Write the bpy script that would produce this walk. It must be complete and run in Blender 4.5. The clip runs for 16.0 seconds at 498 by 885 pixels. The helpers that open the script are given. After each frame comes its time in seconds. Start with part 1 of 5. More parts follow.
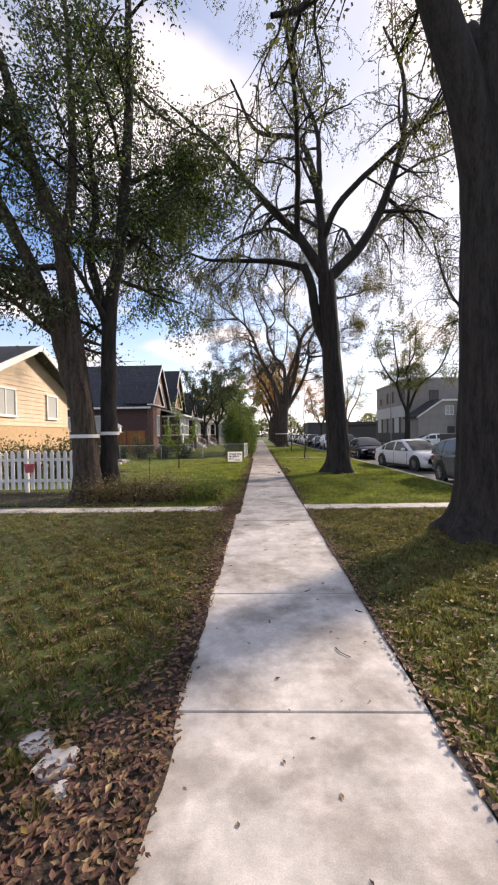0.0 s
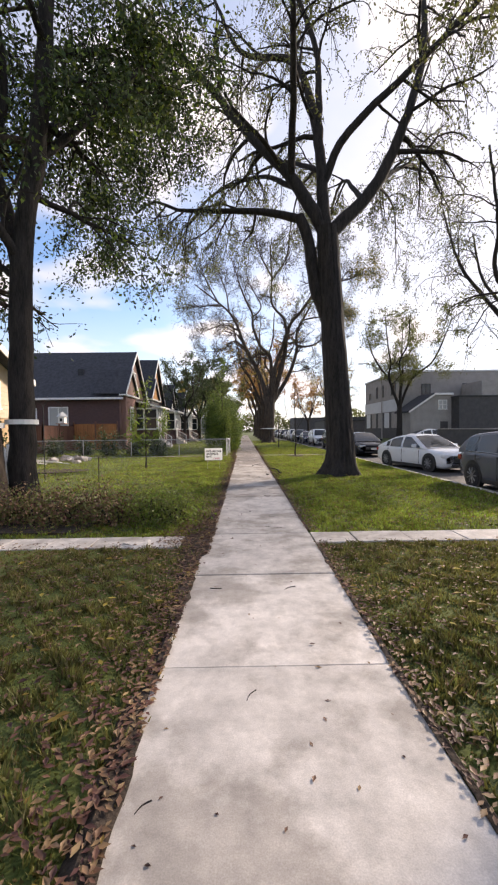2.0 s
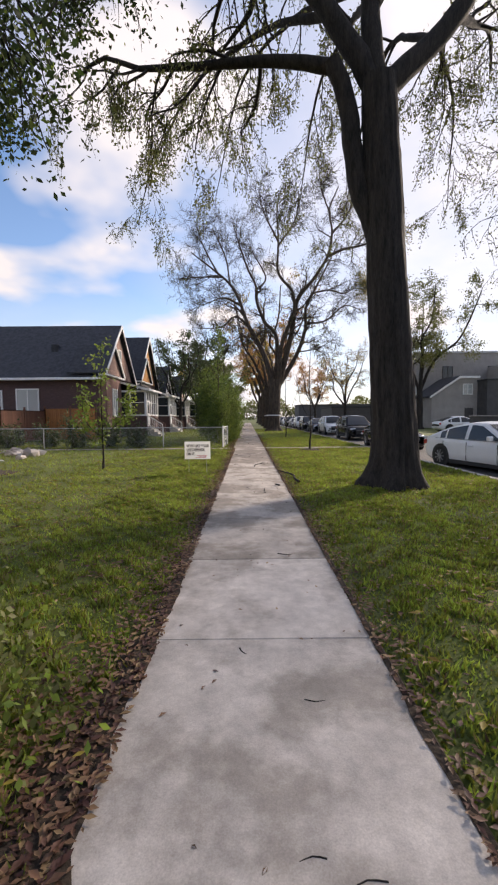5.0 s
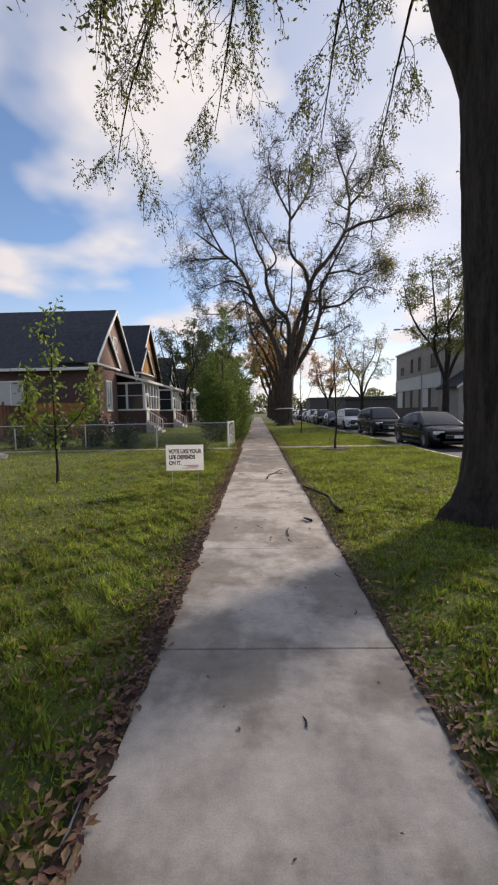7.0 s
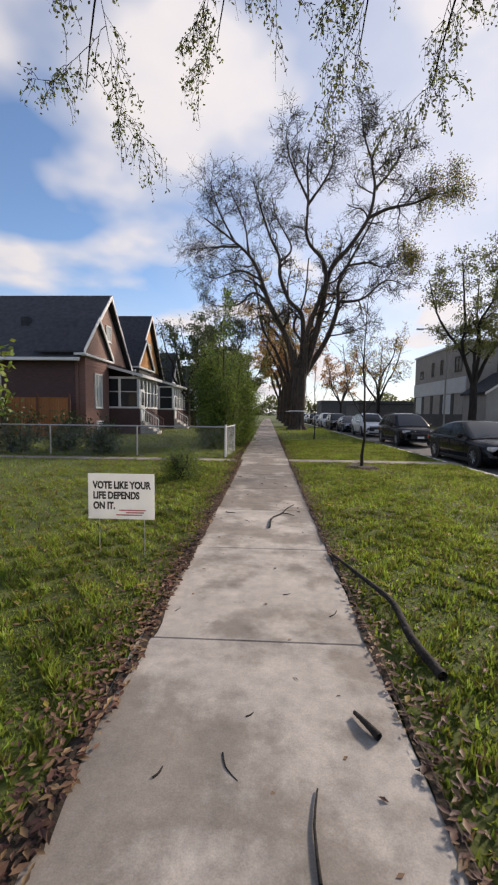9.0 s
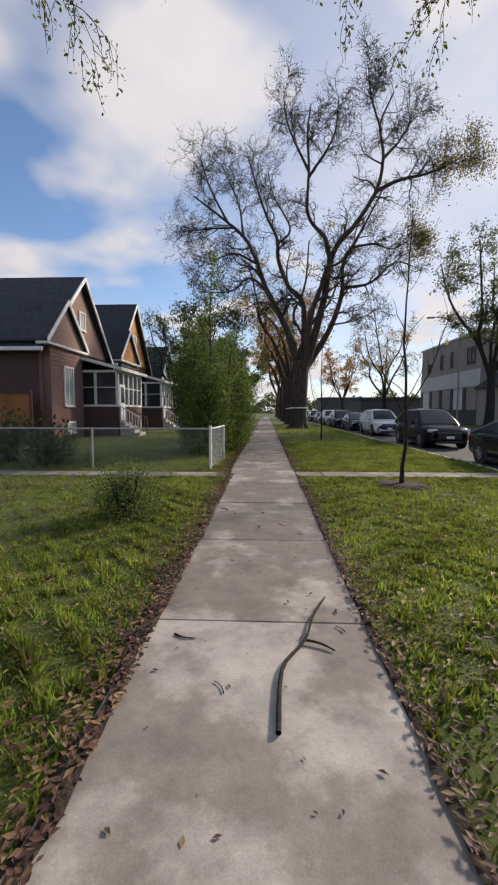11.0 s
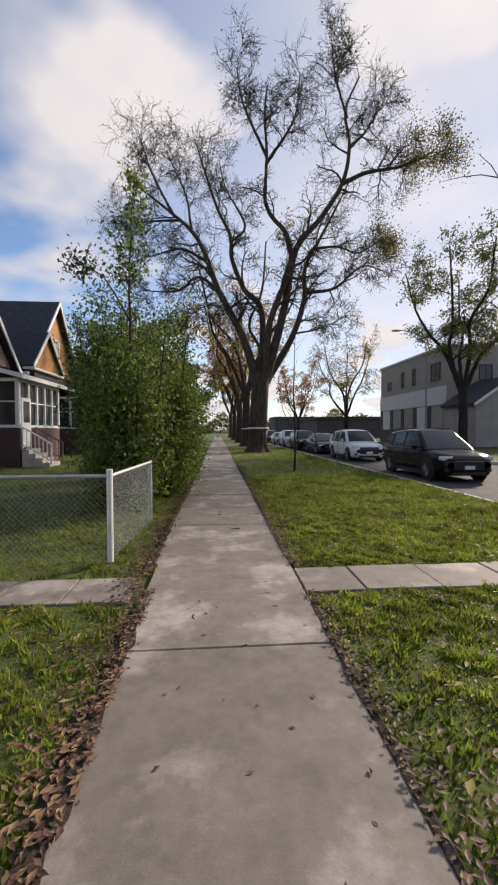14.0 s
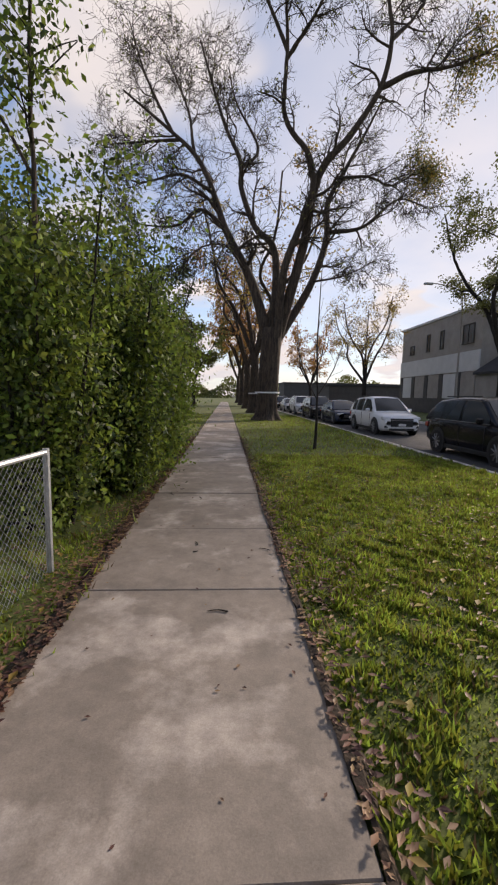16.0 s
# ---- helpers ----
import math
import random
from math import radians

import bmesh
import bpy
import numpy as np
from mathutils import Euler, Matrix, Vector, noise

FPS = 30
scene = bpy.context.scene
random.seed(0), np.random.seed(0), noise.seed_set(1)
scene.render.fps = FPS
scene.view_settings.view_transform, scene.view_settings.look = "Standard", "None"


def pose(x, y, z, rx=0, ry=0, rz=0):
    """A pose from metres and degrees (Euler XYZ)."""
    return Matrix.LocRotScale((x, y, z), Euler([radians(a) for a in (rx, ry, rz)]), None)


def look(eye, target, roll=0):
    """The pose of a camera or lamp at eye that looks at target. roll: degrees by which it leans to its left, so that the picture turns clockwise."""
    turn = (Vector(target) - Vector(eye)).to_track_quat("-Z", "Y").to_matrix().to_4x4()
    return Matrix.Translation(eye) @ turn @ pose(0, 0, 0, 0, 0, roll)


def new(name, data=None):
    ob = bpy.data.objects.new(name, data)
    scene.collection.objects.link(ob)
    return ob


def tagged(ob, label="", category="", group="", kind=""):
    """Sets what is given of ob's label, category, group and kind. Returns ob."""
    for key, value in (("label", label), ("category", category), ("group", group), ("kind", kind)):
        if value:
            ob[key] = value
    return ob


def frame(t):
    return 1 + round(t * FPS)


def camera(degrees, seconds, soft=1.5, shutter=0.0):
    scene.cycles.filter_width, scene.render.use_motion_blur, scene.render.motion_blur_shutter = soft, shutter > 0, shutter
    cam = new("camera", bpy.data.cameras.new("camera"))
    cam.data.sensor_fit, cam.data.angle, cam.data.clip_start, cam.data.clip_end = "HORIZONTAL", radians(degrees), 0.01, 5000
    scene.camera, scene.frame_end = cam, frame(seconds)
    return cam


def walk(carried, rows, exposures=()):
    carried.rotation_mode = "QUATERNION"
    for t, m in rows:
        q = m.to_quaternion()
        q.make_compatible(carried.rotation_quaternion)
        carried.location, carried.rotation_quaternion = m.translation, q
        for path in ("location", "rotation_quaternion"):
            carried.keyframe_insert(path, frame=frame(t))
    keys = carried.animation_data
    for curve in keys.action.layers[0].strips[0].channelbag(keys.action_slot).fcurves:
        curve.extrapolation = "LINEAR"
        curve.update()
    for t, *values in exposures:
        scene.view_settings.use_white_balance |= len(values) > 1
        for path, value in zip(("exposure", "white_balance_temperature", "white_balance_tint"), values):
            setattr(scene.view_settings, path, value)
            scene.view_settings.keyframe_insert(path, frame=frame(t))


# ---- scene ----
cam = camera(63.2, 16.0, 2.2)
METRES, EYE, TILT, LEAN, TURN = 27.8, 1.65, 0.0, 0.0, 1.5
ROWS = [
    (0.0, 0.0, 0.0, 0.0, -0.02, -1.1, 0.91),
    (0.5, -0.0007, 0.0312, -0.001, -1.14, -1.54, 0.96),
    (1.0, 0.0014, 0.0617, -0.002, -2.16, -1.44, 0.89),
    (1.5, 0.0022, 0.0926, -0.0027, -2.23, -1.65, 0.75),
    (2.0, 0.0045, 0.123, -0.0036, -2.17, -1.77, 0.66),
    (2.5, 0.0062, 0.153, -0.0033, -2.25, -2.02, 0.44),
    (3.0, 0.0068, 0.184, -0.0048, -2.05, -2.81, 0.34),
    (3.5, 0.0094, 0.2151, -0.0041, -2.03, -3.35, 0.39),
    (6.0, 0.0161, 0.3713, -0.0079, -0.47, -3.74, 0.79),
    (6.5, 0.0166, 0.4032, -0.0083, 0.74, -4.17, 1.41),
    (7.0, 0.0176, 0.4343, -0.0079, -0.27, -4.34, 1.06),
    (7.5, 0.0203, 0.4649, -0.0073, -0.08, -4.65, 0.66),
    (8.0, 0.0213, 0.4952, -0.0068, 0.46, -4.67, 0.13),
    (8.5, 0.0246, 0.5249, -0.0062, 0.99, -4.39, -0.3),
    (9.0, 0.0257, 0.5551, -0.0059, 1.11, -4.2, -0.68),
    (11.5, 0.0289, 0.7107, -0.0075, 0.51, -4.73, 0.33),
    (12.0, 0.0231, 0.7423, -0.0073, -0.29, -4.98, 0.74),
    (12.5, 0.021, 0.7733, -0.0081, -2.18, -4.91, 0.79),
    (13.0, 0.0205, 0.8051, -0.0069, -4.29, -4.07, 0.56),
    (13.5, 0.0253, 0.8362, -0.0063, -5.74, -2.86, 0.38),
    (14.0, 0.029, 0.8675, -0.0046, -5.91, -1.69, 0.19),
    (14.5, 0.0328, 0.8986, -0.0054, -5.16, -1.21, 0.12),
    (15.0, 0.0356, 0.9303, -0.0051, -3.78, -1.92, -0.46),
    (15.5, 0.0389, 0.9629, -0.0059, -3.59, -5.49, -1.17),
    (16.0, 0.0431, 0.9964, -0.0062, -4.76, -6.58, -1.08),
]
walk(cam, [(t, pose(0, 0, EYE, TILT, LEAN, TURN) @ pose(METRES * x, METRES * y, METRES * z, 90 + pitch, roll, yaw)) for t, x, y, z, yaw, pitch, roll in ROWS],
     [(0.0, 0.78, 6850, 19), (1.0, 0.84, 6800, 18), (3.5, 0.66, 6850, 18), (6.0, 0.46, 6700, 17), (7.0, 0.34, 6650, 15), (7.6, 0.4, 6500, 15), (9.0, 0.32, 6550, 15), (11.5, 0.18, 6450, 14), (12.5, 0.26, 6600, 15), (14.5, 0.26, 6650, 16), (16.0, 0.25, 6850, 18)])


# ---- light ----
world = bpy.data.worlds.new("world")
scene.world = world
world.use_nodes = True
SUN_AZ, SUN_EL = radians(50), radians(24)
def build_world():
    nt = world.node_tree
    n, l = nt.nodes, nt.links
    n.clear()
    out = n.new("ShaderNodeOutputWorld")
    sky = n.new("ShaderNodeTexSky")
    sky.sky_type, sky.sun_disc = "NISHITA", False
    sky.dust_density, sky.ozone_density = 0.1, 3.0
    sky.sun_elevation, sky.sun_rotation = SUN_EL, SUN_AZ
    sky_bg = n.new("ShaderNodeBackground")
    sky_bg.inputs[1].default_value = 0.15
    l.new(sky.outputs[0], sky_bg.inputs[0])
    co = n.new("ShaderNodeTexCoord")
    sep = n.new("ShaderNodeSeparateXYZ")
    l.new(co.outputs["Generated"], sep.inputs[0])
    # flatten the dome so that clouds shrink towards the horizon
    den = n.new("ShaderNodeMath"); den.operation = "ADD"; den.inputs[1].default_value = 0.22
    l.new(sep.outputs[2], den.inputs[0])
    mx = n.new("ShaderNodeMath"); mx.operation = "MAXIMUM"; mx.inputs[1].default_value = 0.1
    l.new(den.outputs[0], mx.inputs[0])
    div = n.new("ShaderNodeVectorMath"); div.operation = "DIVIDE"
    l.new(co.outputs["Generated"], div.inputs[0])
    l.new(mx.outputs[0], div.inputs[1])
    noi = n.new("ShaderNodeTexNoise")
    noi.inputs["Scale"].default_value, noi.inputs["Detail"].default_value = 1.7, 4
    noi.inputs["Roughness"].default_value = 0.42
    l.new(div.outputs[0], noi.inputs["Vector"])
    ramp = n.new("ShaderNodeValToRGB")
    ramp.color_ramp.elements[0].position, ramp.color_ramp.elements[1].position = 0.47, 0.61
    l.new(noi.outputs["Fac"], ramp.inputs[0])
    # thick cloud near the horizon
    low = n.new("ShaderNodeMapRange")
    low.inputs[1].default_value, low.inputs[2].default_value = 0.0, 0.30
    low.inputs[3].default_value, low.inputs[4].default_value = 0.8, 0.0
    l.new(sep.outputs[2], low.inputs[0])
    fac = n.new("ShaderNodeMath"); fac.operation = "MAXIMUM"
    l.new(ramp.outputs[0], fac.inputs[0])
    l.new(low.outputs[0], fac.inputs[1])
    veil = n.new("ShaderNodeMapRange")
    veil.inputs[1].default_value, veil.inputs[2].default_value, veil.inputs[4].default_value = 0.45, 0.92, 0.8
    thick = n.new("ShaderNodeMath"); thick.operation = "MAXIMUM"
    l.new(fac.outputs[0], thick.inputs[0]); l.new(veil.outputs[0], thick.inputs[1])
    # cloud brightness: greyer bellies, brighter towards the sun
    sun_dir = Vector((math.sin(SUN_AZ) * math.cos(SUN_EL), math.cos(SUN_AZ) * math.cos(SUN_EL), math.sin(SUN_EL)))
    dot = n.new("ShaderNodeVectorMath"); dot.operation = "DOT_PRODUCT"
    dot.inputs[1].default_value = sun_dir
    l.new(co.outputs["Generated"], dot.inputs[0])
    glow = n.new("ShaderNodeMapRange")
    glow.inputs[1].default_value, glow.inputs[2].default_value = 0.2, 1.0
    glow.inputs[3].default_value, glow.inputs[4].default_value = 0.66, 0.77
    l.new(dot.outputs["Value"], glow.inputs[0])
    l.new(dot.outputs["Value"], veil.inputs[0])
    noi2 = n.new("ShaderNodeTexNoise")
    noi2.inputs["Scale"].default_value, noi2.inputs["Detail"].default_value = 3.4, 4
    l.new(div.outputs[0], noi2.inputs["Vector"])
    tone = n.new("ShaderNodeValToRGB")
    tone.color_ramp.elements[0].position, tone.color_ramp.elements[1].position = 0.3, 0.65
    tone.color_ramp.elements[0].color, tone.color_ramp.elements[1].color = (0.80, 0.83, 0.90, 1), (1.0, 0.965, 0.945, 1)
    l.new(noi2.outputs["Fac"], tone.inputs[0])
    cloud_bg = n.new("ShaderNodeBackground")
    l.new(tone.outputs[0], cloud_bg.inputs[0])
    l.new(glow.outputs[0], cloud_bg.inputs[1])
    mix = n.new("ShaderNodeMixShader")
    l.new(thick.outputs[0], mix.inputs[0])
    l.new(sky_bg.outputs[0], mix.inputs[1])
    l.new(cloud_bg.outputs[0], mix.inputs[2])
    l.new(mix.outputs[0], out.inputs[0])
build_world()
sun = new("sun", bpy.data.lights.new("sun", "SUN"))
sun.data.energy, sun.data.angle, sun.data.color = 4.0, radians(6), (1.0, 0.88, 0.72)
sun.matrix_world = look((math.sin(SUN_AZ) * 60, math.cos(SUN_AZ) * 60, math.tan(SUN_EL) * 60), (0, 0, 0))

# ---- materials ----
def material(name, low, high, scale=6.0, rough=0.8, bump=0.3, metal=0.0, fine=8.0, vary=0.0, stretch=(1, 1, 1), coat=0.0, island=0.0, stain=None):
    """Two scales of noise between two colours, with relief; vary: by object; island: by loose piece; stain: a third colour in broad patches."""
    m = bpy.data.materials.new(name)
    m.use_nodes = True
    n, l = m.node_tree.nodes, m.node_tree.links
    b = n["Principled BSDF"]
    co = n.new("ShaderNodeTexCoord")
    mp = n.new("ShaderNodeMapping")
    mp.inputs["Scale"].default_value = stretch
    l.new(co.outputs["Object"], mp.inputs[0])
    a = n.new("ShaderNodeTexNoise")
    a.inputs["Scale"].default_value, a.inputs["Detail"].default_value = scale, 6
    c = n.new("ShaderNodeTexNoise")
    c.inputs["Scale"].default_value, c.inputs["Detail"].default_value = scale * fine, 4
    l.new(mp.outputs[0], a.inputs["Vector"]); l.new(mp.outputs[0], c.inputs["Vector"])
    mixf = n.new("ShaderNodeMix"); mixf.inputs[0].default_value = 0.45
    l.new(a.outputs["Fac"], mixf.inputs[2]); l.new(c.outputs["Fac"], mixf.inputs[3])
    ramp = n.new("ShaderNodeValToRGB")
    ramp.color_ramp.elements[0].position, ramp.color_ramp.elements[1].position = 0.36, 0.64
    ramp.color_ramp.elements[0].color, ramp.color_ramp.elements[1].color = (*low, 1), (*high, 1)
    l.new(mixf.outputs[0], ramp.inputs[0])
    col = ramp.outputs[0]
    if stain:
        s = n.new("ShaderNodeTexNoise")
        s.inputs["Scale"].default_value, s.inputs["Detail"].default_value = stain[1], 5
        l.new(co.outputs["Object"], s.inputs["Vector"])
        sr = n.new("ShaderNodeMapRange")
        sr.inputs[1].default_value, sr.inputs[2].default_value, sr.inputs[4].default_value = 0.5, 0.66, stain[2]
        l.new(s.outputs["Fac"], sr.inputs[0])
        sm = n.new("ShaderNodeMix"); sm.data_type = "RGBA"
        l.new(sr.outputs[0], sm.inputs[0]); l.new(col, sm.inputs[6])
        sm.inputs[7].default_value = (*stain[0], 1)
        col = sm.outputs[2]
    if vary or island:
        src = n.new("ShaderNodeObjectInfo").outputs["Random"] if vary else n.new("ShaderNodeNewGeometry").outputs["Random Per Island"]
        v = vary or island
        mr = n.new("ShaderNodeMapRange")
        mr.inputs[3].default_value, mr.inputs[4].default_value = 1 - v, 1 + v
        l.new(src, mr.inputs[0])
        hs = n.new("ShaderNodeHueSaturation")
        l.new(mr.outputs[0], hs.inputs["Value"]); l.new(col, hs.inputs["Color"])
        if island:
            mh = n.new("ShaderNodeMapRange")
            mh.inputs[3].default_value, mh.inputs[4].default_value = 0.5 - island * 0.06, 0.5 + island * 0.06
            l.new(src, mh.inputs[0]); l.new(mh.outputs[0], hs.inputs["Hue"])
        col = hs.outputs[0]
    l.new(col, b.inputs["Base Color"])
    b.inputs["Roughness"].default_value, b.inputs["Metallic"].default_value = rough, metal
    b.inputs["Coat Weight"].default_value = coat
    b.inputs["Coat Roughness"].default_value = 0.05
    if bump:
        bp = n.new("ShaderNodeBump")
        bp.inputs["Strength"].default_value, bp.inputs["Distance"].default_value = bump, 0.02
        l.new(mixf.outputs[0], bp.inputs["Height"]); l.new(bp.outputs[0], b.inputs["Normal"])
    return m

def leafy(name, low, high, through_it=0.35, island=0.3):
    """Thin leaf that lets some light through."""
    m = material(name, low, high, 1.2, 0.6, 0.0, island=island)
    n, l = m.node_tree.nodes, m.node_tree.links
    b, out = n["Principled BSDF"], n["Material Output"]
    t = n.new("ShaderNodeBsdfTranslucent")
    l.new(b.inputs["Base Color"].links[0].from_socket, t.inputs[0])
    mix = n.new("ShaderNodeMixShader"); mix.inputs[0].default_value = through_it
    l.new(b.outputs[0], mix.inputs[1]); l.new(t.outputs[0], mix.inputs[2]); l.new(mix.outputs[0], out.inputs[0])
    return m

def concrete(name, damp, dry, middle, rough):
    """Weathered slab: dry and damp patches with ragged edges, cloudy staining and fine sand grain."""
    m = bpy.data.materials.new(name); m.use_nodes = True
    n, l = m.node_tree.nodes, m.node_tree.links
    b = n["Principled BSDF"]
    co = n.new("ShaderNodeTexCoord"); info = n.new("ShaderNodeObjectInfo")
    shift = n.new("ShaderNodeVectorMath"); shift.operation = "ADD"
    l.new(co.outputs["Object"], shift.inputs[0]); l.new(info.outputs["Location"], shift.inputs[1])
    def cloud(scale, detail, rough_, lo, hi, to0=0.0, to1=1.0):
        t = n.new("ShaderNodeTexNoise")
        t.inputs["Scale"].default_value, t.inputs["Detail"].default_value, t.inputs["Roughness"].default_value = scale, detail, rough_
        l.new(shift.outputs[0], t.inputs["Vector"])
        r = n.new("ShaderNodeMapRange")
        r.inputs[1].default_value, r.inputs[2].default_value, r.inputs[3].default_value, r.inputs[4].default_value = lo, hi, to0, to1
        l.new(t.outputs["Fac"], r.inputs[0])
        return r.outputs[0], t.outputs["Fac"]
    patch, _ = cloud(1.15, 7, 0.62, middle - 0.05, middle + 0.05)
    mix = n.new("ShaderNodeMix"); mix.data_type = "RGBA"
    mix.inputs[6].default_value, mix.inputs[7].default_value = (*damp, 1), (*dry, 1)
    l.new(patch, mix.inputs[0])
    col = mix.outputs[2]
    for args in ((3.2, 6, 0.6, 0.32, 0.68, 0.78, 1.18), (11, 5, 0.65, 0.3, 0.7, 0.86, 1.12), (150, 2, 0.5, 0.25, 0.75, 0.85, 1.13)):
        f, _ = cloud(*args)
        hs = n.new("ShaderNodeHueSaturation")
        l.new(f, hs.inputs["Value"]); l.new(col, hs.inputs["Color"])
        col = hs.outputs[0]
    per = n.new("ShaderNodeMapRange"); per.inputs[3].default_value, per.inputs[4].default_value = 0.9, 1.08
    l.new(info.outputs["Random"], per.inputs[0])
    hs = n.new("ShaderNodeHueSaturation"); l.new(per.outputs[0], hs.inputs["Value"]); l.new(col, hs.inputs["Color"])
    l.new(hs.outputs[0], b.inputs["Base Color"])
    _, grain = cloud(60, 6, 0.7, 0, 1)
    bp = n.new("ShaderNodeBump"); bp.inputs["Strength"].default_value, bp.inputs["Distance"].default_value = 0.25, 0.004
    l.new(grain, bp.inputs["Height"]); l.new(bp.outputs[0], b.inputs["Normal"])
    b.inputs["Roughness"].default_value = rough
    return m

M_CONCRETE = concrete("concrete", (0.38, 0.345, 0.31), (0.57, 0.53, 0.49), 0.47, 0.85)
M_DAMP = concrete("damp_concrete", (0.235, 0.20, 0.168), (0.42, 0.37, 0.325), 0.56, 0.7)
M_MIXED = concrete("part_damp_concrete", (0.29, 0.255, 0.22), (0.49, 0.445, 0.40), 0.5, 0.8)
M_SOIL = material("soil", (0.022, 0.015, 0.010), (0.065, 0.045, 0.03), 5, 0.95, 0.8, fine=10)
M_TURF = material("turf", (0.035, 0.052, 0.009), (0.115, 0.145, 0.022), 1.3, 0.95, 0.8, fine=30, stain=((0.12, 0.115, 0.03), 0.35, 0.3))
M_GRASS = leafy("grass_blade", (0.09, 0.12, 0.014), (0.345, 0.415, 0.06), 0.55, 0.5)
# worn brownish blades, with the weaker light of the near lawn in their colour
M_WORN_SHADED = leafy("worn_shaded_grass_blade", (0.07, 0.075, 0.018), (0.24, 0.225, 0.06), 0.4, 0.5)
M_STRAW = leafy("straw_blade", (0.11, 0.075, 0.035), (0.30, 0.22, 0.10), 0.3, 0.5)
M_ASPHALT = material("asphalt", (0.04, 0.04, 0.042), (0.085, 0.082, 0.08), 3, 0.85, 0.4, fine=30)
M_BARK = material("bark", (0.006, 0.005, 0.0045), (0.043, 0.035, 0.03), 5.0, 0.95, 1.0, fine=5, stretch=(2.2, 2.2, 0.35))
M_BARK_TAN = material("bark_tan", (0.014, 0.010, 0.008), (0.10, 0.074, 0.054), 5.0, 0.95, 1.0, fine=5, stretch=(2.2, 2.2, 0.35))
M_TWIG = material("twig", (0.014, 0.010, 0.008), (0.05, 0.037, 0.028), 8, 0.9, 0.2)
M_LEAF = leafy("leaf_olive", (0.09, 0.11, 0.03), (0.20, 0.20, 0.06))
M_LEAF_GREEN = leafy("leaf_green", (0.09, 0.145, 0.024), (0.26, 0.33, 0.055), 0.5)
M_LEAF_DARK = leafy("leaf_dark", (0.035, 0.06, 0.018), (0.08, 0.11, 0.03), 0.25)
M_LEAF_YELLOW = leafy("leaf_yellow", (0.22, 0.16, 0.03), (0.42, 0.30, 0.06), 0.4)
M_LEAF_ORANGE = leafy("leaf_orange", (0.30, 0.14, 0.04), (0.48, 0.26, 0.08), 0.4)
M_LITTER = leafy("leaf_litter", (0.06, 0.026, 0.017), (0.29, 0.16, 0.095), 0.1, 0.6)
M_WHITE = material("white_paint", (0.70, 0.69, 0.67), (0.82, 0.81, 0.79), 4, 0.55, 0.15)
# brown siding, darkened so its colour holds the shade of the side wall
M_SIDING_SHADED = material("shaded_brown_siding", (0.062, 0.034, 0.033), (0.105, 0.058, 0.054), 3, 0.8, 0.2, vary=0.10, stretch=(1, 1, 6))
# lighter, redder siding: sunlight on the front is put into the colour
M_FRONT_LIT = material("sunlit_red_siding", (0.16, 0.085, 0.07), (0.23, 0.13, 0.105), 3, 0.8, 0.2, vary=0.10, stretch=(1, 1, 6))
M_STUCCO = material("pink_stucco", (0.25, 0.16, 0.13), (0.34, 0.22, 0.18), 8, 0.9, 0.5)
M_CEDAR = material("cedar_shingle", (0.36, 0.16, 0.05), (0.55, 0.27, 0.09), 6, 0.8, 0.4)
M_ROOF = material("dark_shingle", (0.022, 0.024, 0.03), (0.055, 0.056, 0.065), 4, 0.9, 0.5, fine=12, vary=0.2)
M_FENCE = material("orange_wood", (0.27, 0.10, 0.03), (0.43, 0.18, 0.06), 3, 0.75, 0.3, vary=0.15, stretch=(4, 4, 0.5))
M_FENCE_DARK = material("brown_wood", (0.10, 0.04, 0.025), (0.17, 0.075, 0.045), 3, 0.8, 0.3, vary=0.15, stretch=(4, 4, 0.5))
M_BEIGE = material("beige_siding", (0.52, 0.41, 0.29), (0.62, 0.50, 0.37), 2, 0.75, 0.15, vary=0.05)
M_BRICK = material("tan_brick", (0.40, 0.27, 0.15), (0.52, 0.37, 0.22), 9, 0.9, 0.5)
M_STEEL = material("galvanised", (0.40, 0.41, 0.42), (0.58, 0.59, 0.60), 12, 0.5, 0.1, metal=0.7)
M_WIRE = material("chain_link_wire", (0.30, 0.31, 0.32), (0.45, 0.46, 0.47), 12, 0.55, 0.0, metal=0.6)
M_GREY = material("grey_render", (0.27, 0.25, 0.235), (0.36, 0.335, 0.315), 1.2, 0.9, 0.3)
M_PALE = material("pale_panel", (0.52, 0.53, 0.55), (0.62, 0.63, 0.65), 1.2, 0.7, 0.15)
M_DARK = material("dark_cladding", (0.05, 0.048, 0.05), (0.085, 0.08, 0.08), 2, 0.8, 0.2)
M_TYRE = material("tyre", (0.012, 0.012, 0.013), (0.03, 0.03, 0.03), 20, 0.85, 0.2)
M_RIM = material("alloy", (0.22, 0.225, 0.235), (0.36, 0.36, 0.37), 20, 0.4, 0.0, metal=0.8)
M_TRIM = material("black_plastic", (0.012, 0.012, 0.013), (0.03, 0.03, 0.03), 15, 0.6, 0.1)
M_LAMP = material("lamp_lens", (0.6, 0.6, 0.62), (0.8, 0.8, 0.82), 15, 0.15, 0.0, coat=1.0)
M_RED_LAMP = material("red_lens", (0.3, 0.02, 0.02), (0.4, 0.03, 0.03), 15, 0.2, 0.0, coat=1.0)
def paint(name, c, d=0.85):
    m = material(name, tuple(v * d for v in c), c, 3, 0.2, 0.0, coat=0.15)
    m.node_tree.nodes["Principled BSDF"].inputs["Specular IOR Level"].default_value = .25
    return m
M_PAINT_WHITE = paint("white_car_paint", (0.75, 0.76, 0.77), 0.93)
